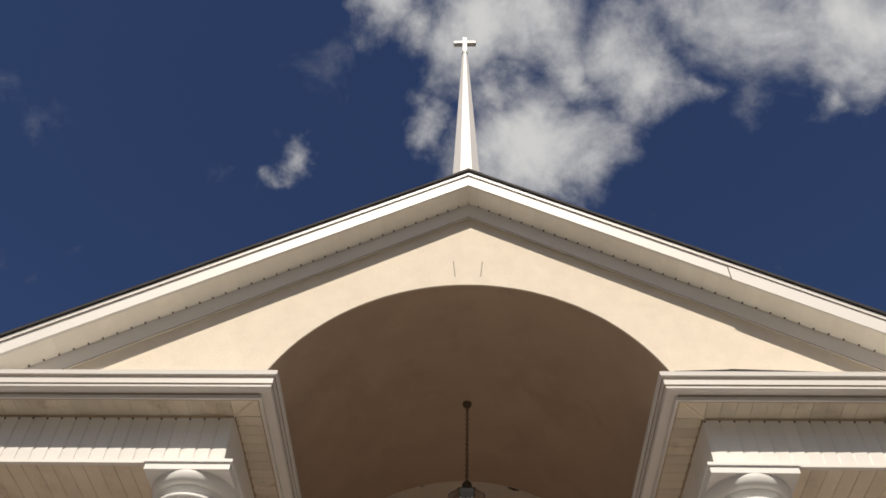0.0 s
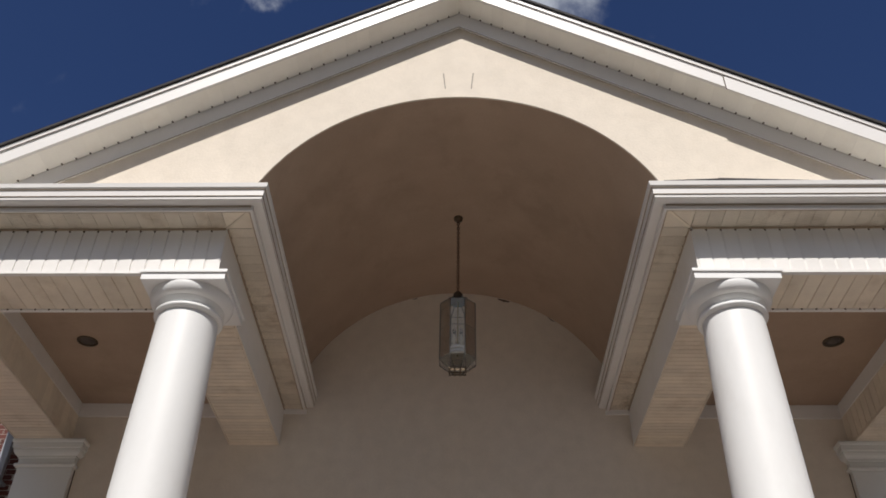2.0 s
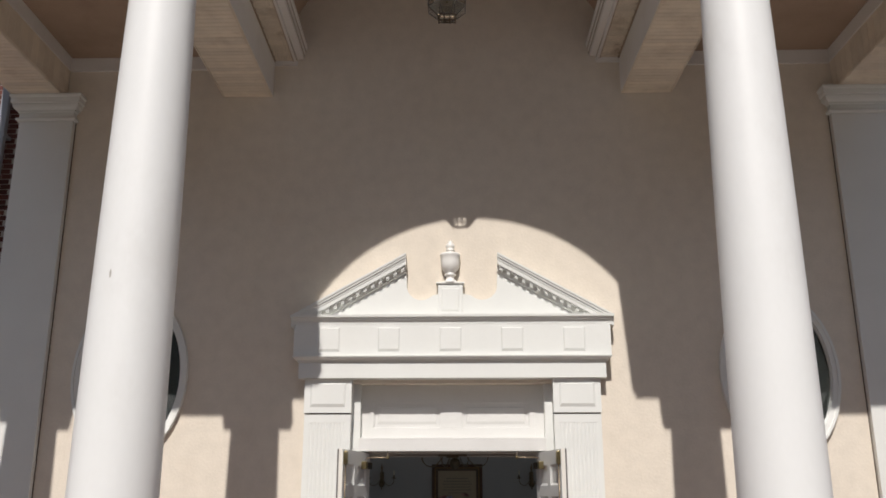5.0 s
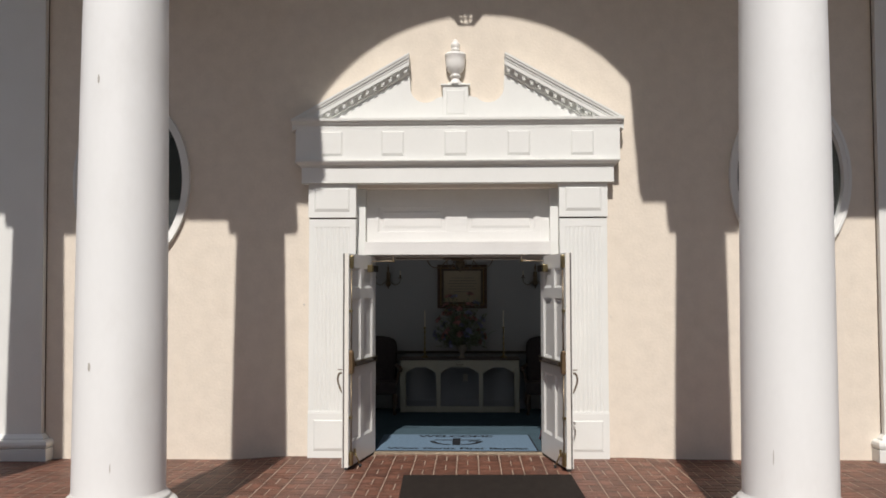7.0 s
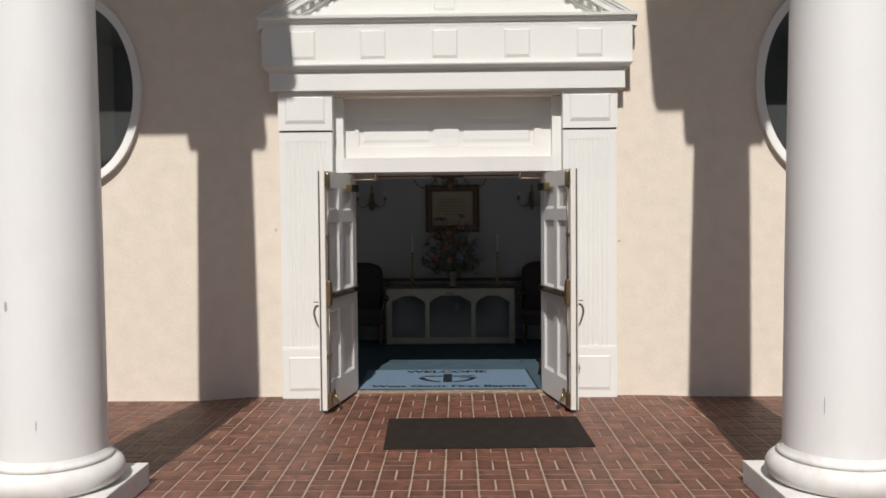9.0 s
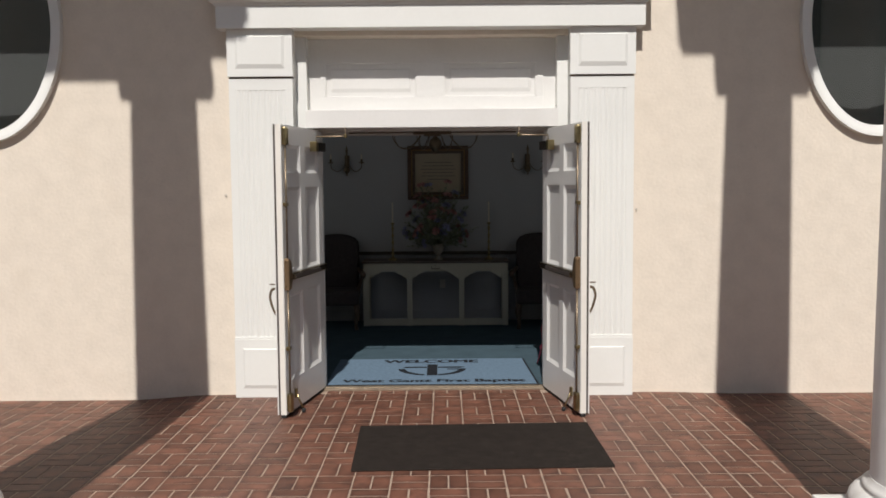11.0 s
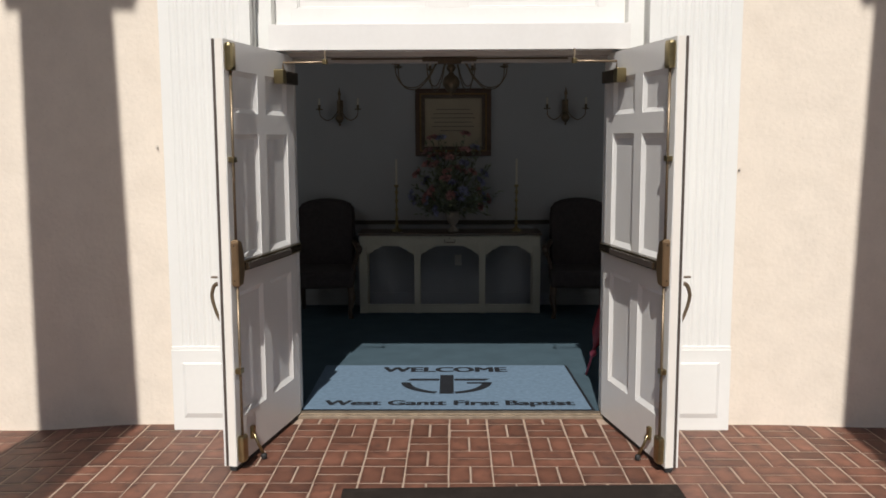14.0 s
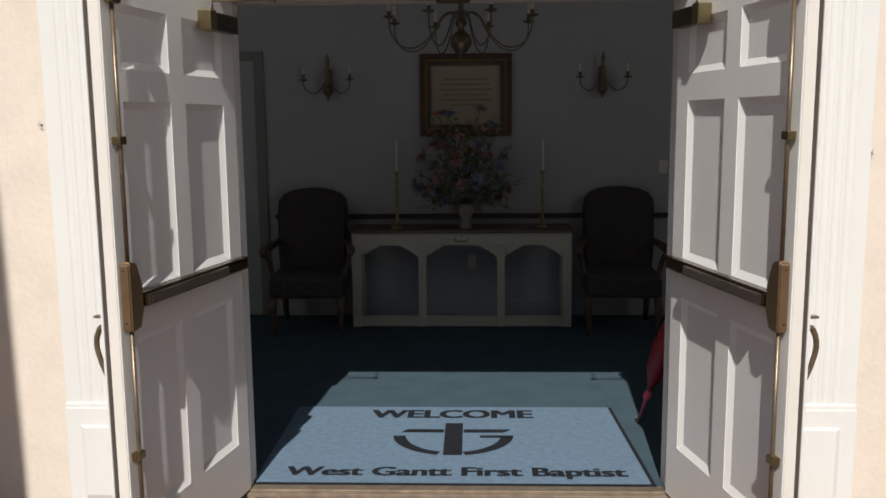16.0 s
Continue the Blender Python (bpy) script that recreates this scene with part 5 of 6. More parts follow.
part("keyhole", lathe(bmesh.new(), [(0.006, -0.003), (0.006, 0.003)], seg=10), BRASS_DULL, drawer).matrix_basis = pose(0, -0.001, 0.74, 90, 0, 0)
for x0, x1 in ((-TW, -TW + 0.075), (-0.345, -0.285), (0.285, 0.345), (TW - 0.075, TW)):
    part("post", boxes((x0, x1, 0.0, 0.05, 0.0, 0.665), bevel=0.003), CREAM, table)
for x in (-TW, TW - 0.06):
    part("back_post", boxes((x, x + 0.06, 0.34, 0.40, 0.0, 0.765), bevel=0.003), CREAM, table)
part("bottom_rail", boxes((-TW + 0.075, TW - 0.075, 0.004, 0.045, 0.004, 0.085), bevel=0.003), CREAM, table)
for x0, x1 in ((-TW + 0.075, -0.345), (-0.285, 0.285), (0.345, TW - 0.075)):
    for s, x in ((1, x0), (-1, x1)):
        pts = [(x, 0.665), (x + s * 0.14, 0.665), (x + s * 0.138, 0.652), (x + s * 0.115, 0.649), (x + s * 0.11, 0.635), (x + s * 0.085, 0.631), (x + s * 0.06, 0.615), (x + s * 0.052, 0.60), (x + s * 0.03, 0.595), (x + s * 0.018, 0.58), (x, 0.57)]
        bm = bmesh.new()
        prism(bm, pts if s > 0 else pts[::-1], 0.008, 0.03)
        bmesh.ops.triangulate(bm, faces=[f for f in bm.faces if len(f.verts) > 4])
        part("scalloped_bracket", bm, CREAM, table)
solid("wall_outlet", boxes((0.03, 0.10, YB - 0.008, YB, 0.43, 0.54), bevel=0.003), PLASTIC_WHITE, "white wall outlet plate", "outlet", kind="")
solid("switch_plate", boxes((1.62, 1.69, YB - 0.008, YB, 1.22, 1.33), bevel=0.003), PLASTIC_WHITE, "white light switch plate on the wall", "switch", kind="")


# candlesticks
def candlestick(x):
    c = thing("candlestick", "tall turned brass candlestick with an ivory candle", "candlestick", (x, TY + 0.18, 0.81), "altar candlesticks")
    prof = [(0.055, 0.0), (0.055, 0.008), (0.042, 0.02), (0.018, 0.035), (0.012, 0.06), (0.020, 0.075), (0.012, 0.09)]
    for k in range(4):
        z = 0.12 + k * 0.085
        prof += [(0.009, z - 0.02), (0.014, z), (0.019, z + 0.012), (0.012, z + 0.024), (0.009, z + 0.035)]
    prof += [(0.010, 0.43), (0.022, 0.44), (0.024, 0.455), (0.015, 0.458)]
    part("stick", lathe(bmesh.new(), prof, seg=20), BRASS, c)
    part("candle", lathe(bmesh.new(), [(0.011, 0.45), (0.010, 0.70), (0.006, 0.71)], seg=12), WAX, c)
    return c


candlestick(-0.542)
candlestick(0.637)

# flower arrangement
vase = thing("flower_vase", "stone-coloured pedestal vase with pink and blue silk flowers", "vase", (0.015, TY + 0.17, 0.81))
part("pot", lathe(bmesh.new(), [(0.055, 0.0), (0.055, 0.015), (0.025, 0.035), (0.022, 0.06), (0.05, 0.09), (0.068, 0.14), (0.075, 0.18), (0.07, 0.19)], seg=24), CERAMIC, vase)
rnd = random.Random(5)
bm_leaf, bm_pink, bm_blue, bm_stem = bmesh.new(), bmesh.new(), bmesh.new(), bmesh.new()


def blade(bm, p, d, length, width):
    d = Vector(d).normalized()
    side = d.cross(Vector((rnd.uniform(-1, 1), rnd.uniform(-1, 1), rnd.uniform(-1, 1)))).normalized()
    up = side.cross(d) * width * 0.35
    a, b = p, p + d * length
    m = p + d * length * 0.45
    vs = [bm.verts.new(v) for v in (a, m + side * width / 2 + up, b, m - side * width / 2 + up, m)]
    bm.faces.new((vs[0], vs[1], vs[4]))
    bm.faces.new((vs[1], vs[2], vs[4]))
    bm.faces.new((vs[2], vs[3], vs[4]))
    bm.faces.new((vs[3], vs[0], vs[4]))


for k in range(120):
    a, el = rnd.uniform(0, 2 * math.pi), rnd.uniform(-0.25, 1.45)
    reach = (0.22 + 0.24 * rnd.random()) * (1.0 + 0.65 * max(0, math.sin(el)))
    d = Vector((math.cos(a) * math.cos(el), 0.42 * math.sin(a) * math.cos(el), math.sin(el)))
    p0 = Vector((0, 0, 0.20))
    p1 = p0 + d * reach + Vector((0, 0, 0.05))
    tube(bm_stem, [p0, (p0 + p1) / 2 + Vector((0, 0, 0.02)), p1], 0.0018, 4)
    for q in range(9):
        f = 0.4 + 0.6 * q / 9
        blade(bm_leaf, p0 + (p1 - p0) * f, d + Vector((rnd.uniform(-1, 1), rnd.uniform(-1, 1), rnd.uniform(-0.6, 0.8))), rnd.uniform(0.04, 0.085), rnd.uniform(0.012, 0.03))
    if k % 3 == 0:
        tgt = bm_pink if rnd.random() < 0.62 else bm_blue
        for ring, (rad, lift) in enumerate(((0.03, 0.9), (0.05, 0.45), (0.064, 0.1))):
            for q in range(6 + ring * 2):
                aa = 2 * math.pi * q / (6 + ring * 2) + ring
                u = d.normalized().orthogonal().normalized()
                v = d.normalized().cross(u)
                blade(tgt, p1, u * math.cos(aa) + v * math.sin(aa) + d.normalized() * lift, rad * rnd.uniform(0.85, 1.2), rad * 0.75)
tagged(part("stalk", bm_stem, LEAF, vase, "thin green stalk bundle"), kind="stuff")
tagged(part("foliage", bm_leaf, LEAF, vase, "dark green silk leaves"), kind="stuff")
tagged(part("pink_bloom", bm_pink, PETAL_PINK, vase, "dusty pink silk blooms"), kind="stuff")
tagged(part("blue_bloom", bm_blue, PETAL_BLUE, vase, "blue silk blooms"), kind="stuff")

# framed text on the wall
pic = thing("picture_frame", "framed cream document in a mahogany and gilt frame", "picture", (0.018, YB, 1.877))
PW, PH = 0.38, 0.334


def frame_ring(w, h, t, y0, y1, bevel):
    return boxes((-w, w, y0, y1, h - t, h), (-w, w, y0, y1, -h, -h + t), (-w, -w + t, y0, y1, -h + t, h - t), (w - t, w, y0, y1, -h + t, h - t), bevel=bevel)


part("outer_moulding", frame_ring(PW, PH, 0.05, -0.045, 0.0, 0.008), WOOD_FRAME, pic)
part("gilt_bead", frame_ring(PW - 0.046, PH - 0.046, 0.014, -0.05, -0.004, 0.004), GILT, pic, "gilt inner bead")
part("inner_moulding", frame_ring(PW - 0.06, PH - 0.06, 0.035, -0.035, -0.002, 0.004), WOOD_DARK, pic)
part("sheet", boxes((-PW + 0.095, PW - 0.095, -0.012, -0.002, -PH + 0.095, PH - 0.095)), PAPER, pic)
for k in range(6):
    wdt = (0.17, 0.20, 0.22, 0.19, 0.21, 0.13)[k]
    part("text_bar", boxes((-wdt, wdt, -0.0135, -0.012, 0.125 - k * 0.042, 0.133 - k * 0.042)), INK, pic)

# armchairs
def armchair(x, turn):
    c = thing("armchair", "dark red upholstered high-backed armchair against the wall", "armchair", (x, 3.30, 0.02), "hall armchairs", turn=turn)
    out = [(-0.27, 0.42)] + [(-0.285, 0.60), (-0.285, 0.98), (-0.265, 1.04), (-0.21, 1.075), (-0.12, 1.10), (0, 1.11), (0.12, 1.10), (0.21, 1.075), (0.265, 1.04), (0.285, 0.98), (0.285, 0.60), (0.27, 0.42)]
    bm = bmesh.new()
    prism(bm, out, 0.16, 0.27)
    bmesh.ops.bevel(bm, geom=bm.edges[:], offset=0.025, segments=3, affect="EDGES")
    for v in bm.verts:
        v.co.y += (v.co.z - 0.45) * 0.12
    part("backrest", bm, UPHOLSTERY, c)
    part("seat", boxes((-0.29, 0.29, -0.33, 0.20, 0.29, 0.46), bevel=0.035), UPHOLSTERY, c)
    for s in (-1, 1):
        part("armrest", tube(bmesh.new(), [(s * 0.27, 0.22, 0.68), (s * 0.30, 0.05, 0.67), (s * 0.33, -0.12, 0.66), (s * 0.34, -0.22, 0.65), (s * 0.34, -0.25, 0.62)], [0.022, 0.028, 0.034, 0.034, 0.02], 10), WOOD_DARK, c)
        part("arm_support", tube(bmesh.new(), [(s * 0.335, -0.19, 0.64), (s * 0.31, -0.12, 0.56), (s * 0.285, -0.14, 0.47), (s * 0.28, -0.15, 0.40)], 0.02, 8), WOOD_DARK, c)
        part("leg", tube(bmesh.new(), [(s * 0.26, -0.29, 0.31), (s * 0.27, -0.31, 0.2), (s * 0.25, -0.29, 0.07), (s * 0.26, -0.30, 0.0)], [0.032, 0.034, 0.02, 0.026], 10), WOOD_DARK, c)
        part("leg", tube(bmesh.new(), [(s * 0.24, 0.18, 0.31), (s * 0.24, 0.20, 0.12), (s * 0.24, 0.25, 0.0)], [0.028, 0.024, 0.022], 8), WOOD_DARK, c)
    return c


armchair(-1.235, 4)
armchair(1.245, -4)


# wall sconces
def sconce(x):
    c = thing("wall_sconce", "brass two-armed candle sconce on the wall", "sconce", (x, YB, 2.02), "hall sconces")
    prof = [(0.006, -0.175), (0.014, -0.165), (0.008, -0.15), (0.03, -0.13), (0.045, -0.10), (0.03, -0.065), (0.012, -0.05), (0.02, -0.03), (0.012, -0.01), (0.026, 0.03), (0.012, 0.07), (0.012, 0.12), (0.018, 0.14), (0.008, 0.17), (0.003, 0.2)]
    part("stem", lathe(bmesh.new(), prof, (0, -0.07), 16), BRASS_DULL, c)
    part("back_plate", boxes((-0.03, 0.03, -0.045, 0.0, -0.06, 0.08), bevel=0.006), BRASS_DULL, c)
    for s in (-1, 1):
        part("arm", tube(bmesh.new(), smooth_line([(0, -0.075, 0.0), (s * 0.06, -0.09, -0.09), (s * 0.12, -0.11, -0.12), (s * 0.18, -0.13, -0.08), (s * 0.19, -0.135, -0.02)]), 0.005, 8), BRASS_DULL, c)
        part("drip_pan", lathe(bmesh.new(), [(0.008, -0.022), (0.034, -0.016), (0.036, -0.008), (0.012, -0.006), (0.013, 0.03)], (s * 0.19, -0.135), 14), BRASS_DULL, c)
        part("candle", lathe(bmesh.new(), [(0.010, 0.02), (0.010, 0.09), (0.007, 0.095)], (s * 0.19, -0.135), 10), WAX, c)


sconce(-1.113)
sconce(1.132)

# chandelier
ch = thing("chandelier", "brass chandelier with curved candle arms hanging from the ceiling", "chandelier", (0.003, 2.2, 2.178))
prof = [(0.006, -0.115), (0.014, -0.105), (0.008, -0.09), (0.035, -0.075), (0.068, -0.03), (0.072, 0.0), (0.06, 0.035), (0.028, 0.06), (0.016, 0.08), (0.035, 0.10), (0.04, 0.12), (0.02, 0.14), (0.016, 0.25), (0.04, 0.29), (0.02, 0.33), (0.014, 0.42), (0.006, 0.46), (0.006, 0.70), (0.05, 0.74), (0.055, 0.77)]
part("stem", lathe(bmesh.new(), prof[:-3], seg=24), BRASS_DULL, ch)
zt = HZ - 2.178
bm = bmesh.new()
for k in range(40):
    z0, h = 0.46 + (zt - 0.49) * k / 40, (zt - 0.49) / 40
    q = [(-0.009, 0, z0), (-0.009, 0, z0 + h * 0.85), (0, 0, z0 + h * 1.12), (0.009, 0, z0 + h * 0.85), (0.009, 0, z0), (0, 0, z0 - h * 0.25)]
    if k % 2:
        q = [(b, a, c) for a, b, c in q]
    tube(bm, q + [q[0]], 0.003, 5)
part("chain", bm, BRASS_DULL, ch)
part("canopy", lathe(bmesh.new(), [(0.012, zt - 0.05), (0.05, zt - 0.03), (0.06, zt - 0.01), (0.06, zt + 0.001)], seg=24), BRASS_DULL, ch)
for k in range(8):
    a = 2 * math.pi * (k + 0.5) / 8
    pts = []
    for r, z in ((0.02, 0.13), (0.06, 0.18), (0.13, 0.15), (0.20, 0.04), (0.30, -0.045), (0.41, -0.04), (0.475, 0.04), (0.485, 0.13)):
        pts.append((r * math.cos(a), r * math.sin(a), z))
    part("arm", tube(bmesh.new(), smooth_line(pts), 0.0048, 8), BRASS_DULL, ch)
    x, y = 0.485 * math.cos(a), 0.485 * math.sin(a)
    part("drip_pan", lathe(bmesh.new(), [(0.01, 0.125), (0.036, 0.135), (0.04, 0.142), (0.013, 0.145), (0.014, 0.17)], (x, y), 14), BRASS_DULL, ch)
    part("candle", lathe(bmesh.new(), [(0.011, 0.165), (0.011, 0.25), (0.008, 0.255)], (x, y), 10), WAX, ch)

# red umbrella inside the door
um = thing("umbrella", "folded red umbrella leaning inside the doorway", "umbrella", (0.975, 1.04, 0.02))
axis = Vector((0.20, -0.24, 0.85))
pt = lambda f: tuple(axis * f)
part("shaft", tube(bmesh.new(), [pt(0.0), pt(0.10)], [0.004, 0.008]), PLASTIC_WHITE, um, "pale pointed tip")
part("tip_cap", tube(bmesh.new(), [pt(0.005), pt(0.17), pt(0.18), pt(0.205), pt(0.235)], [0.007, 0.009, 0.020, 0.024, 0.012]), RED_HANDLE, um, "pinkish red tip with a knob")
part("canopy", tube(bmesh.new(), [pt(0.23), pt(0.27), pt(0.32), pt(0.40), pt(0.55), pt(0.75), pt(0.80)], [0.010, 0.016, 0.034, 0.058, 0.064, 0.044, 0.014], 14), RED_SHADED, um)
part("grip", tube(bmesh.new(), [pt(0.80), pt(0.98)], 0.014, 10), WOOD_DARK, um)

# ---- porch floor mat ----
bm = bmesh.new()
column_prism(bm, [(-0.490, -1.975), (1.143, -1.925), (1.127, -0.945), (-0.523, -1.005)], 0.0, 0.012)
bmesh.ops.bevel(bm, geom=bm.edges[:], offset=0.004, segments=1, affect="EDGES")
solid("rubber_mat", bm, MAT_DARK, "worn dark rubber mat lying askew on the bricks", "door mat", kind="")

# ---- hanging lantern ----
lan = thing("hanging_lantern", "large octagonal glass lantern hanging on a chain", "lantern", (-0.022, -1.60, 6.625))


def octo(r, k=8, off=0.5):
    return [(r * math.cos(2 * math.pi * (i + off) / k), r * math.sin(2 * math.pi * (i + off) / k)) for i in range(k)]


rings = [(0.10, 0.0), (0.212, 0.10), (0.212, 0.82), (0.105, 0.905)]
for r, z in ((0.10, 0.0), (0.212, 0.10), (0.212, 0.47), (0.212, 0.82), (0.105, 0.905)):
    bm = bmesh.new()
    pts = octo(r)
    for i in range(8):
        a, b = pts[i], pts[(i + 1) % 8]
        tube(bm, [(*a, z), (*b, z)], 0.0045, 5)
    part("ring_bar", bm, LEAD, lan)
for i in range(8):
    pts = [(*octo(r)[i], z) for r, z in rings]
    part("upright", tube(bmesh.new(), pts, 0.006, 6), LEAD, lan)
for i in range(8):
    j = (i + 1) % 8
    for k in range(3):
        (r0, z0), (r1, z1) = rings[k], rings[k + 1]
        a0, a1, b1, b0 = octo(r0)[i], octo(r0)[j], octo(r1)[j], octo(r1)[i]
        bm = bmesh.new()
        v = [bm.verts.new(q) for q in ((*a0, z0), (*a1, z0), (*b1, z1), (*b0, z1))]
        f = bm.faces.new(v)
        bmesh.ops.solidify(bm, geom=[f], thickness=0.003)
        part("pane", bm, GLASS_RIBBED if k == 0 else GLASS_CLEAR, lan).visible_shadow = k == 0
part("bottom_grid", boxes(*[(-0.09, 0.09, y - 0.005, y + 0.005, -0.012, -0.002) for y in (-0.085, -0.028, 0.028, 0.085)], *[(x - 0.007, x + 0.007, -0.092, 0.092, -0.018, -0.004) for x in (-0.088, -0.03, 0.03, 0.088)]), BRONZE, lan)
part("crown", lathe(bmesh.new(), [(0.105, 0.895), (0.11, 0.91), (0.06, 0.935), (0.045, 0.955), (0.058, 0.985), (0.050, 1.01), (0.025, 1.03), (0.012, 1.04)], seg=16), BRONZE, lan)
for i in range(8):
    x, y = octo(0.10)[i]
    part("crown_point", boxes((x - 0.010, x + 0.010, y - 0.006, y + 0.006, 0.895, 0.935)), BRONZE, lan)
part("lamp_rod", lathe(bmesh.new(), [(0.008, 0.18), (0.008, 0.92)], seg=8), BRASS, lan)
# lamp plates in white, the gleam on their metal put into the colour
part("lamp_plate", lathe(bmesh.new(), [(0.09, 0.195), (0.094, 0.20), (0.094, 0.226), (0.05, 0.230)], seg=20), PLASTIC_WHITE, lan, "lamp holder ring, whitened for its bright gleam")
part("lamp_plate", lathe(bmesh.new(), [(0.09, 0.245), (0.094, 0.25), (0.094, 0.276), (0.02, 0.280)], seg=20), PLASTIC_WHITE, lan, "lamp holder ring, whitened for its bright gleam")
for i in range(4):
    x, y = octo(0.055, 4)[i]
    part("candle_sleeve", lathe(bmesh.new(), [(0.014, 0.27), (0.014, 0.43)], (x, y), 10), WAX, lan)
    part("bulb", lathe(bmesh.new(), [(0.010, 0.43), (0.018, 0.46), (0.014, 0.49), (0.003, 0.52)], (x, y), 10), GLASS_CLEAR, lan)
zc = 8.775 - 6.625
bm = bmesh.new()
n = 30
for i in range(n):
    z = 1.02 + (zc - 0.03 - 1.02) * i / n
    h = (zc - 0.03 - 1.02) / n
    w = 0.0135
    p = [(-w, 0, z), (-w, 0, z + h * 0.8), (0, 0, z + h * 1.15), (w, 0, z + h * 0.8), (w, 0, z), (0, 0, z - h * 0.3)]
    if i % 2:
        p = [(y, x, q) for x, y, q in p]
    tube(bm, p + [p[0]], 0.0055, 5)
part("chain", bm, RUST, lan, "rust-brown chain")
part("canopy", lathe(bmesh.new(), [(0.02, zc - 0.045), (0.05, zc - 0.03), (0.056, zc - 0.012), (0.056, zc + 0.003)], seg=24), BRONZE, lan)

# ceiling lights of the side bays
for x in (-4.17, 4.17):
    d = thing("recessed_light", "dark round recessed ceiling light, unlit", "ceiling light", (x + lean(-1.5), -1.5, 7.06), "portico ceiling lights")
    part("ring", lathe(bmesh.new(), [(0.115, 0.0), (0.115, -0.008), (0.09, -0.012), (0.085, 0.0)], seg=28), BRONZE, d)
    part("lens", lathe(bmesh.new(), [(0.086, 0.0), (0.086, -0.004), (0.02, -0.006)], seg=28), TRIM_DARK, d)

# ---- steeple ----
sp = thing("steeple", "slender white eight-sided spire topped by a cross", "steeple", (0, 0, 0))
sp.matrix_basis = pose(0.095, 2.0, 0, 0, -0.6, 0)
bm = bmesh.new()
lathe(bm, [(0.60, 12.3), (0.585, 12.55), (0.325, 18.8), (0.205, 21.7), (0.078, 24.55), (0.06, 24.64)], seg=8, smooth=False)
bmesh.ops.rotate(bm, verts=bm.verts, cent=(0, 0, 0), matrix=Matrix.Rotation(radians(22.5), 3, "Z"))
part("spire", bm, FASCIA, sp)
part("base", boxes((-0.75, 0.75, -0.75, 0.75, 11.7, 12.4), bevel=0.02), FASCIA, sp)
part("finial", lathe(bmesh.new(), [(0.06, 24.58), (0.092, 24.62), (0.075, 24.68), (0.085, 24.72), (0.05, 24.76)], seg=12), FASCIA, sp)
part("cross", boxes((-0.07, 0.07, -0.07, 0.07, 24.7, 25.56), (-0.325, 0.325, -0.065, 0.065, 25.21, 25.35), bevel=0.014), FASCIA, sp)

# downspout at the corner of brick and portico
dsp = thing("downspout", "grey rectangular metal downspout on the brick wall", "downspout", (-5.555, -0.02, 0))
part("pipe", boxes((-0.05, 0.05, -0.035, 0.035, 0.02, 8.6), bevel=0.01), DOWNSPOUT, dsp)
for z in (1.2, 3.6, 6.0, 8.0):
    part("strap", boxes((-0.062, 0.062, -0.04, 0.13, z, z + 0.04)), DOWNSPOUT, dsp)

# pencil lines on the gable wall above the arch
for s in (-1, 1):
    bm = bmesh.new()
    c = -0.005
    prism(bm, [(c + s * 0.138 - 0.006, 8.892), (c + s * 0.138 + 0.006, 8.892), (c + s * 0.160 + 0.006, 9.140), (c + s * 0.160 - 0.006, 9.140)], YF - 0.023, YF - 0.021)
    solid("keystone_line", bm, MARKING, "scored keystone line in the stucco", "marking", kind="structure")

# open cracks where the vault meets the wall
for x0, x1, th in ((0.50, 0.66, 0.030), (1.17, 1.25, 0.016), (-0.66, -0.60, 0.012)):
    bm = bmesh.new()
    top, low = [], []
    for k in range(7):
        f = k / 6
        x = x0 + (x1 - x0) * f
        zc = ARCH_C + math.sqrt(ARCH_R ** 2 - (x + 0.065) ** 2) - 0.012
        h = th * math.sin(math.pi * (0.08 + 0.84 * f)) * (0.8 + 0.4 * (k % 2))
        top.append((x, zc))
        low.append((x, zc - h))
    prism(bm, top + low[::-1], -0.006, -0.001)
    bmesh.ops.triangulate(bm, faces=[f for f in bm.faces if len(f.verts) > 4])
    solid("plaster_crack", bm, GAP, "dark open crack where the vault meets the wall", "crack", kind="structure")

# ---- bricks of the flank wall, nearest the portico ----
BL, BH, BJ = 0.194, 0.057, 0.010
me = mesh_of("brick", boxes((0, BL, 0.10, 0.118, 0, BH)))
me.materials.append(BRICK)
me_h = mesh_of("brick", boxes((0, BL / 2 - BJ / 2, 0.10, 0.118, 0, BH)))
me_h.materials.append(BRICK)
vs, fs = [], []
for row in range(134):
    z = row * (BH + BJ)
    for k in range(28):
        x = -5.335 - (k + 1) * (BL + BJ) + (0.5 * (BL + BJ) if row % 2 else 0)
        if x + BL > -5.332:
            continue
        if 78 <= row <= 112 and k <= 6:
            p = part("brick", me, BRICK, flank_w)
            p.location = (x, 0, z)
        elif x > -11:
            b0 = len(vs)
            for X, Z in ((x, z), (x + BL, z), (x + BL, z + BH), (x, z + BH)):
                vs.append((X, 0.10, Z))
            for X, Z in ((x, z), (x + BL, z), (x + BL, z + BH), (x, z + BH)):
                vs.append((X, 0.112, Z))
            fs.append((b0, b0 + 1, b0 + 2, b0 + 3))
            fs += [(b0 + q, b0 + 4 + q, b0 + 4 + (q + 1) % 4, b0 + (q + 1) % 4) for q in range(4)]
me_r = bpy.data.meshes.new("brickwork")
me_r.from_pydata(vs, [], fs)
me_r.materials.append(BRICK_FAR)
tagged(part("brickwork", me_r, BRICK_FAR, flank_w), kind="stuff")
me_r2 = bpy.data.meshes.new("brickwork")
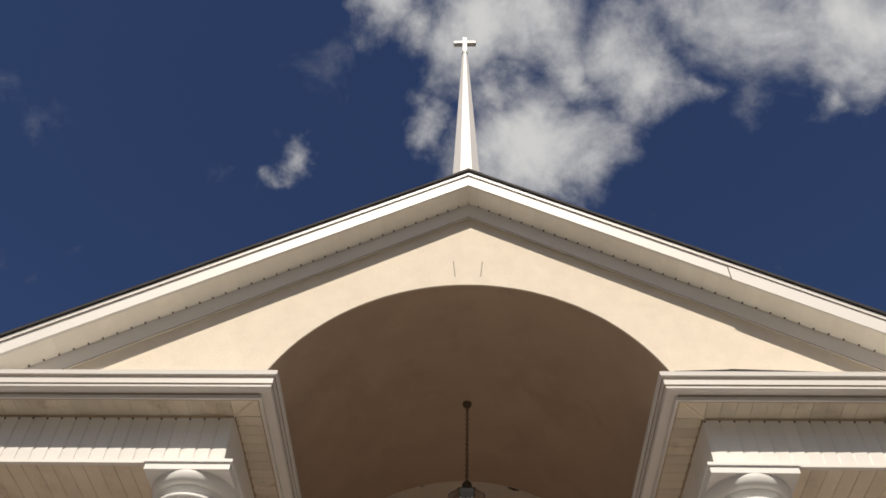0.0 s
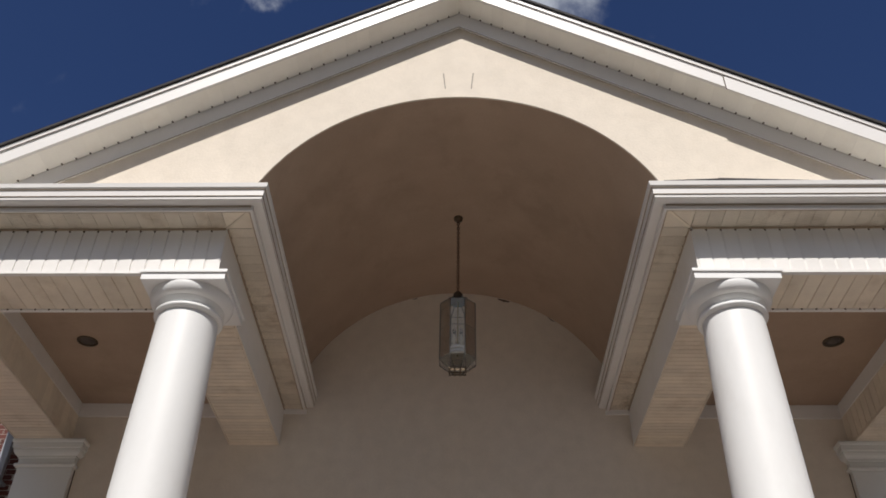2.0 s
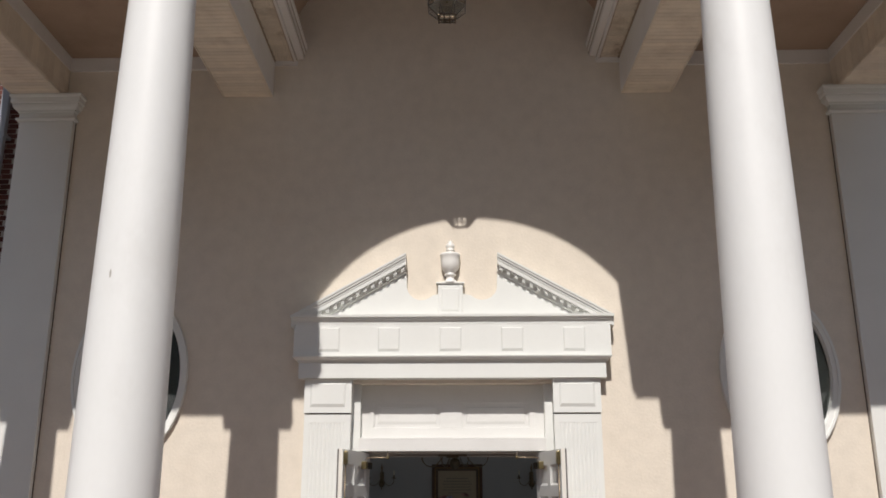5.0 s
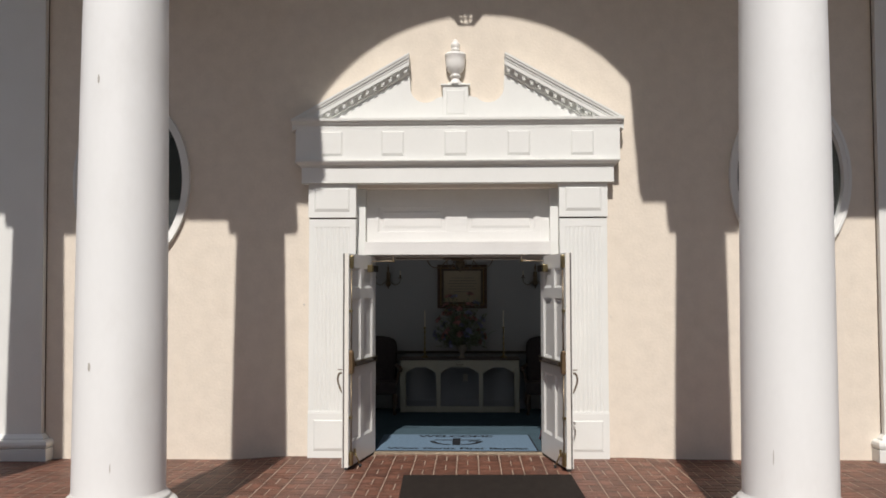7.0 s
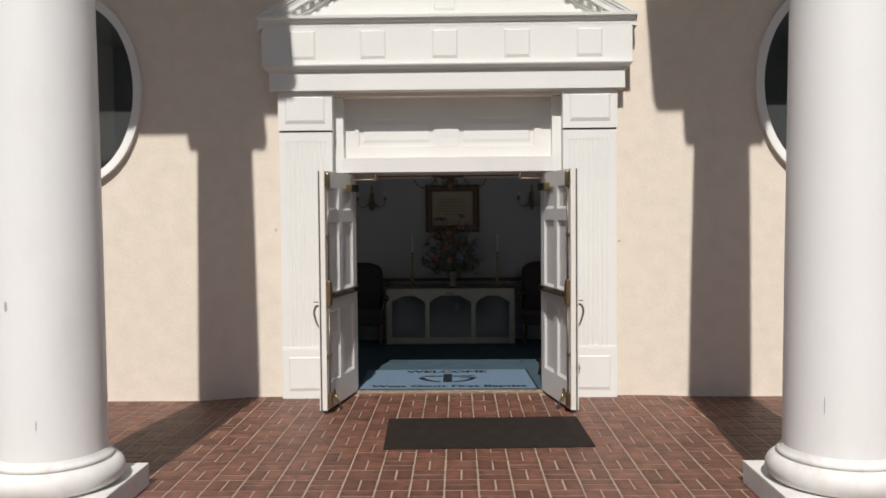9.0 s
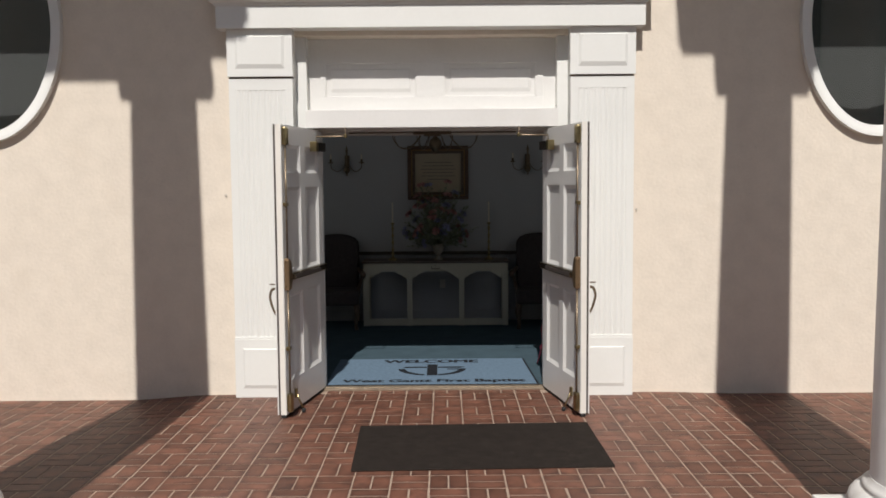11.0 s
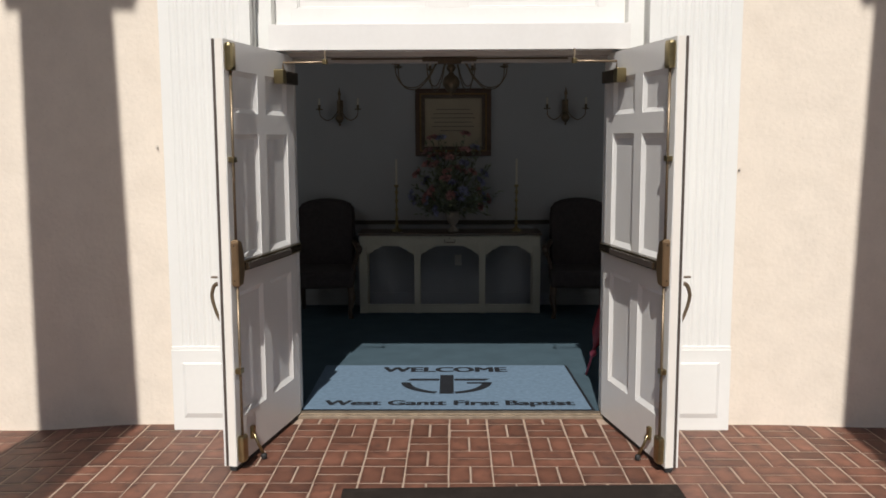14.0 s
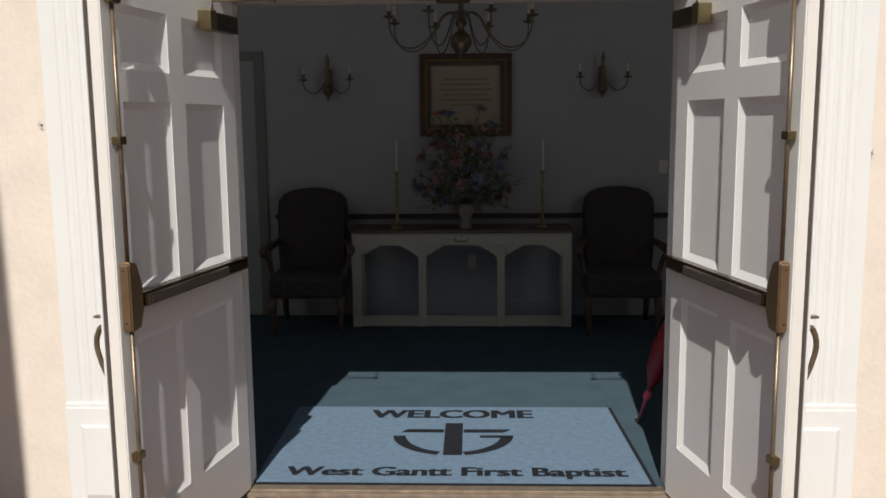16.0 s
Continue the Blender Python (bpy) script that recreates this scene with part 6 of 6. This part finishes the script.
me_r2.from_pydata([(-x - 0.1, y, z) for x, y, z in vs], [], [f[::-1] for f in fs])
me_r2.materials.append(BRICK_FAR)
tagged(part("brickwork", me_r2, BRICK_FAR, flank_e), kind="stuff")

# ---- brick floor in basket weave ----


def ease(f):
    f = min(1.0, max(0.0, f))
    return f * f * (3 - 2 * f)


def dip(x, y):
    """The worn floor falls a little towards the wall on either side of the door."""
    return -(0.040 if x < 0 else 0.018) * ease((abs(x) - 1.83) / 0.75) * ease((y + 1.5) / 1.5)


bm = boxes((-1.0, 1.0, 0.0, 0.2, -0.2, -0.0022), (-5.9, 5.9, -4.33, 0.0, -0.2, -0.06))
nx, ny = 118, 43
grid = [[bm.verts.new((-5.9 + 11.8 * i / nx, -4.33 + 4.33 * j / ny, -0.0022 + dip(-5.9 + 11.8 * i / nx, -4.33 + 4.33 * j / ny))) for i in range(nx + 1)] for j in range(ny + 1)]
for j in range(ny):
    for i in range(nx):
        bm.faces.new((grid[j][i], grid[j][i + 1], grid[j + 1][i + 1], grid[j + 1][i]))
for edge in (grid[0], grid[-1], [r[0] for r in grid], [r[-1] for r in grid]):
    low = [bm.verts.new((v.co.x, v.co.y, -0.06)) for v in edge]
    for k in range(len(edge) - 1):
        bm.faces.new((edge[k], edge[k + 1], low[k + 1], low[k]))
floor = solid("floor", bm, MORTAR, "porch floor of red-brown bricks laid in basket weave", "floor")
M = 0.2265
J = 0.0095
L_, W_ = M - J, (M - 2 * J) / 2


def brick_mesh(lx, ly):
    bm = bmesh.new()
    c = 0.002
    lo = [bm.verts.new(v) for v in ((0, 0, -0.02), (lx, 0, -0.02), (lx, ly, -0.02), (0, ly, -0.02))]
    mi = [bm.verts.new(v) for v in ((0, 0, -0.0012), (lx, 0, -0.0012), (lx, ly, -0.0012), (0, ly, -0.0012))]
    to = [bm.verts.new(v) for v in ((c, c, 0), (lx - c, c, 0), (lx - c, ly - c, 0), (c, ly - c, 0))]
    for a, b in ((lo, mi), (mi, to)):
        for k in range(4):
            j = (k + 1) % 4
            bm.faces.new((a[k], a[j], b[j], b[k]))
    bm.faces.new(to)
    uv = bm.loops.layers.uv.new("face")
    for f in bm.faces:
        for lp in f.loops:
            lp[uv].uv = (lp.vert.co.x / lx, lp.vert.co.y / ly)
    me = mesh_of("brick", bm)
    me.materials.append(PAVER)
    return me


me_h, me_v = brick_mesh(L_, W_), brick_mesh(W_, L_)
rb = random.Random(11)
vs, fs = [], []
count = 0
for iy in range(-19, 2):
    for ix in range(-26, 26):
        x0, y0 = -0.005 + ix * M, -0.005 + (iy - 1) * M
        if iy == 1:
            if not (-4 <= ix <= 3):
                continue
        horizontal = (ix + iy) % 2 == 0
        for k in (0, 1):
            dz = rb.uniform(-0.0007, 0.0007)
            if horizontal:
                x, y, lx, ly, me = x0 + J / 2, y0 + J / 2 + k * (W_ + J), L_, W_, me_h
            else:
                x, y, lx, ly, me = x0 + J / 2 + k * (W_ + J), y0 + J / 2, W_, L_, me_v
            x += rb.uniform(-0.0015, 0.0015)
            y += rb.uniform(-0.0015, 0.0015)
            if y > 0.09:
                continue
            if iy == 1 and y + ly > 0.10:
                ly = 0.10 - y
            if -9 <= iy <= 0 and -8 <= ix <= 7 and count < 300:
                p = part("brick", me, PAVER, floor)
                p.location = (x, y, dz)
                count += 1
            else:
                b0 = len(vs)
                c = 0.002
                vs += [(x, y, -0.01 + dz), (x + lx, y, -0.01 + dz), (x + lx, y + ly, -0.01 + dz), (x, y + ly, -0.01 + dz)]
                vs += [(x + c, y + c, dz), (x + lx - c, y + c, dz), (x + lx - c, y + ly - c, dz), (x + c, y + ly - c, dz)]
                fs += [(b0 + q, b0 + (q + 1) % 4, b0 + 4 + (q + 1) % 4, b0 + 4 + q) for q in range(4)]
                fs.append((b0 + 4, b0 + 5, b0 + 6, b0 + 7))
me_r = bpy.data.meshes.new("brick_field")
vs = [(x, y, z + dip(x, y)) for x, y, z in vs]
me_r.from_pydata(vs, [], fs)
uv = me_r.uv_layers.new(name="face")
corner = [(0, 0), (1, 0), (1, 1), (0, 1)]
uv.data.foreach_set("uv", [c for f in fs for q in f for c in corner[q % 4]])
me_r.materials.append(PAVER_FAR)
tagged(part("brick_field", me_r, PAVER_FAR, floor), kind="stuff")
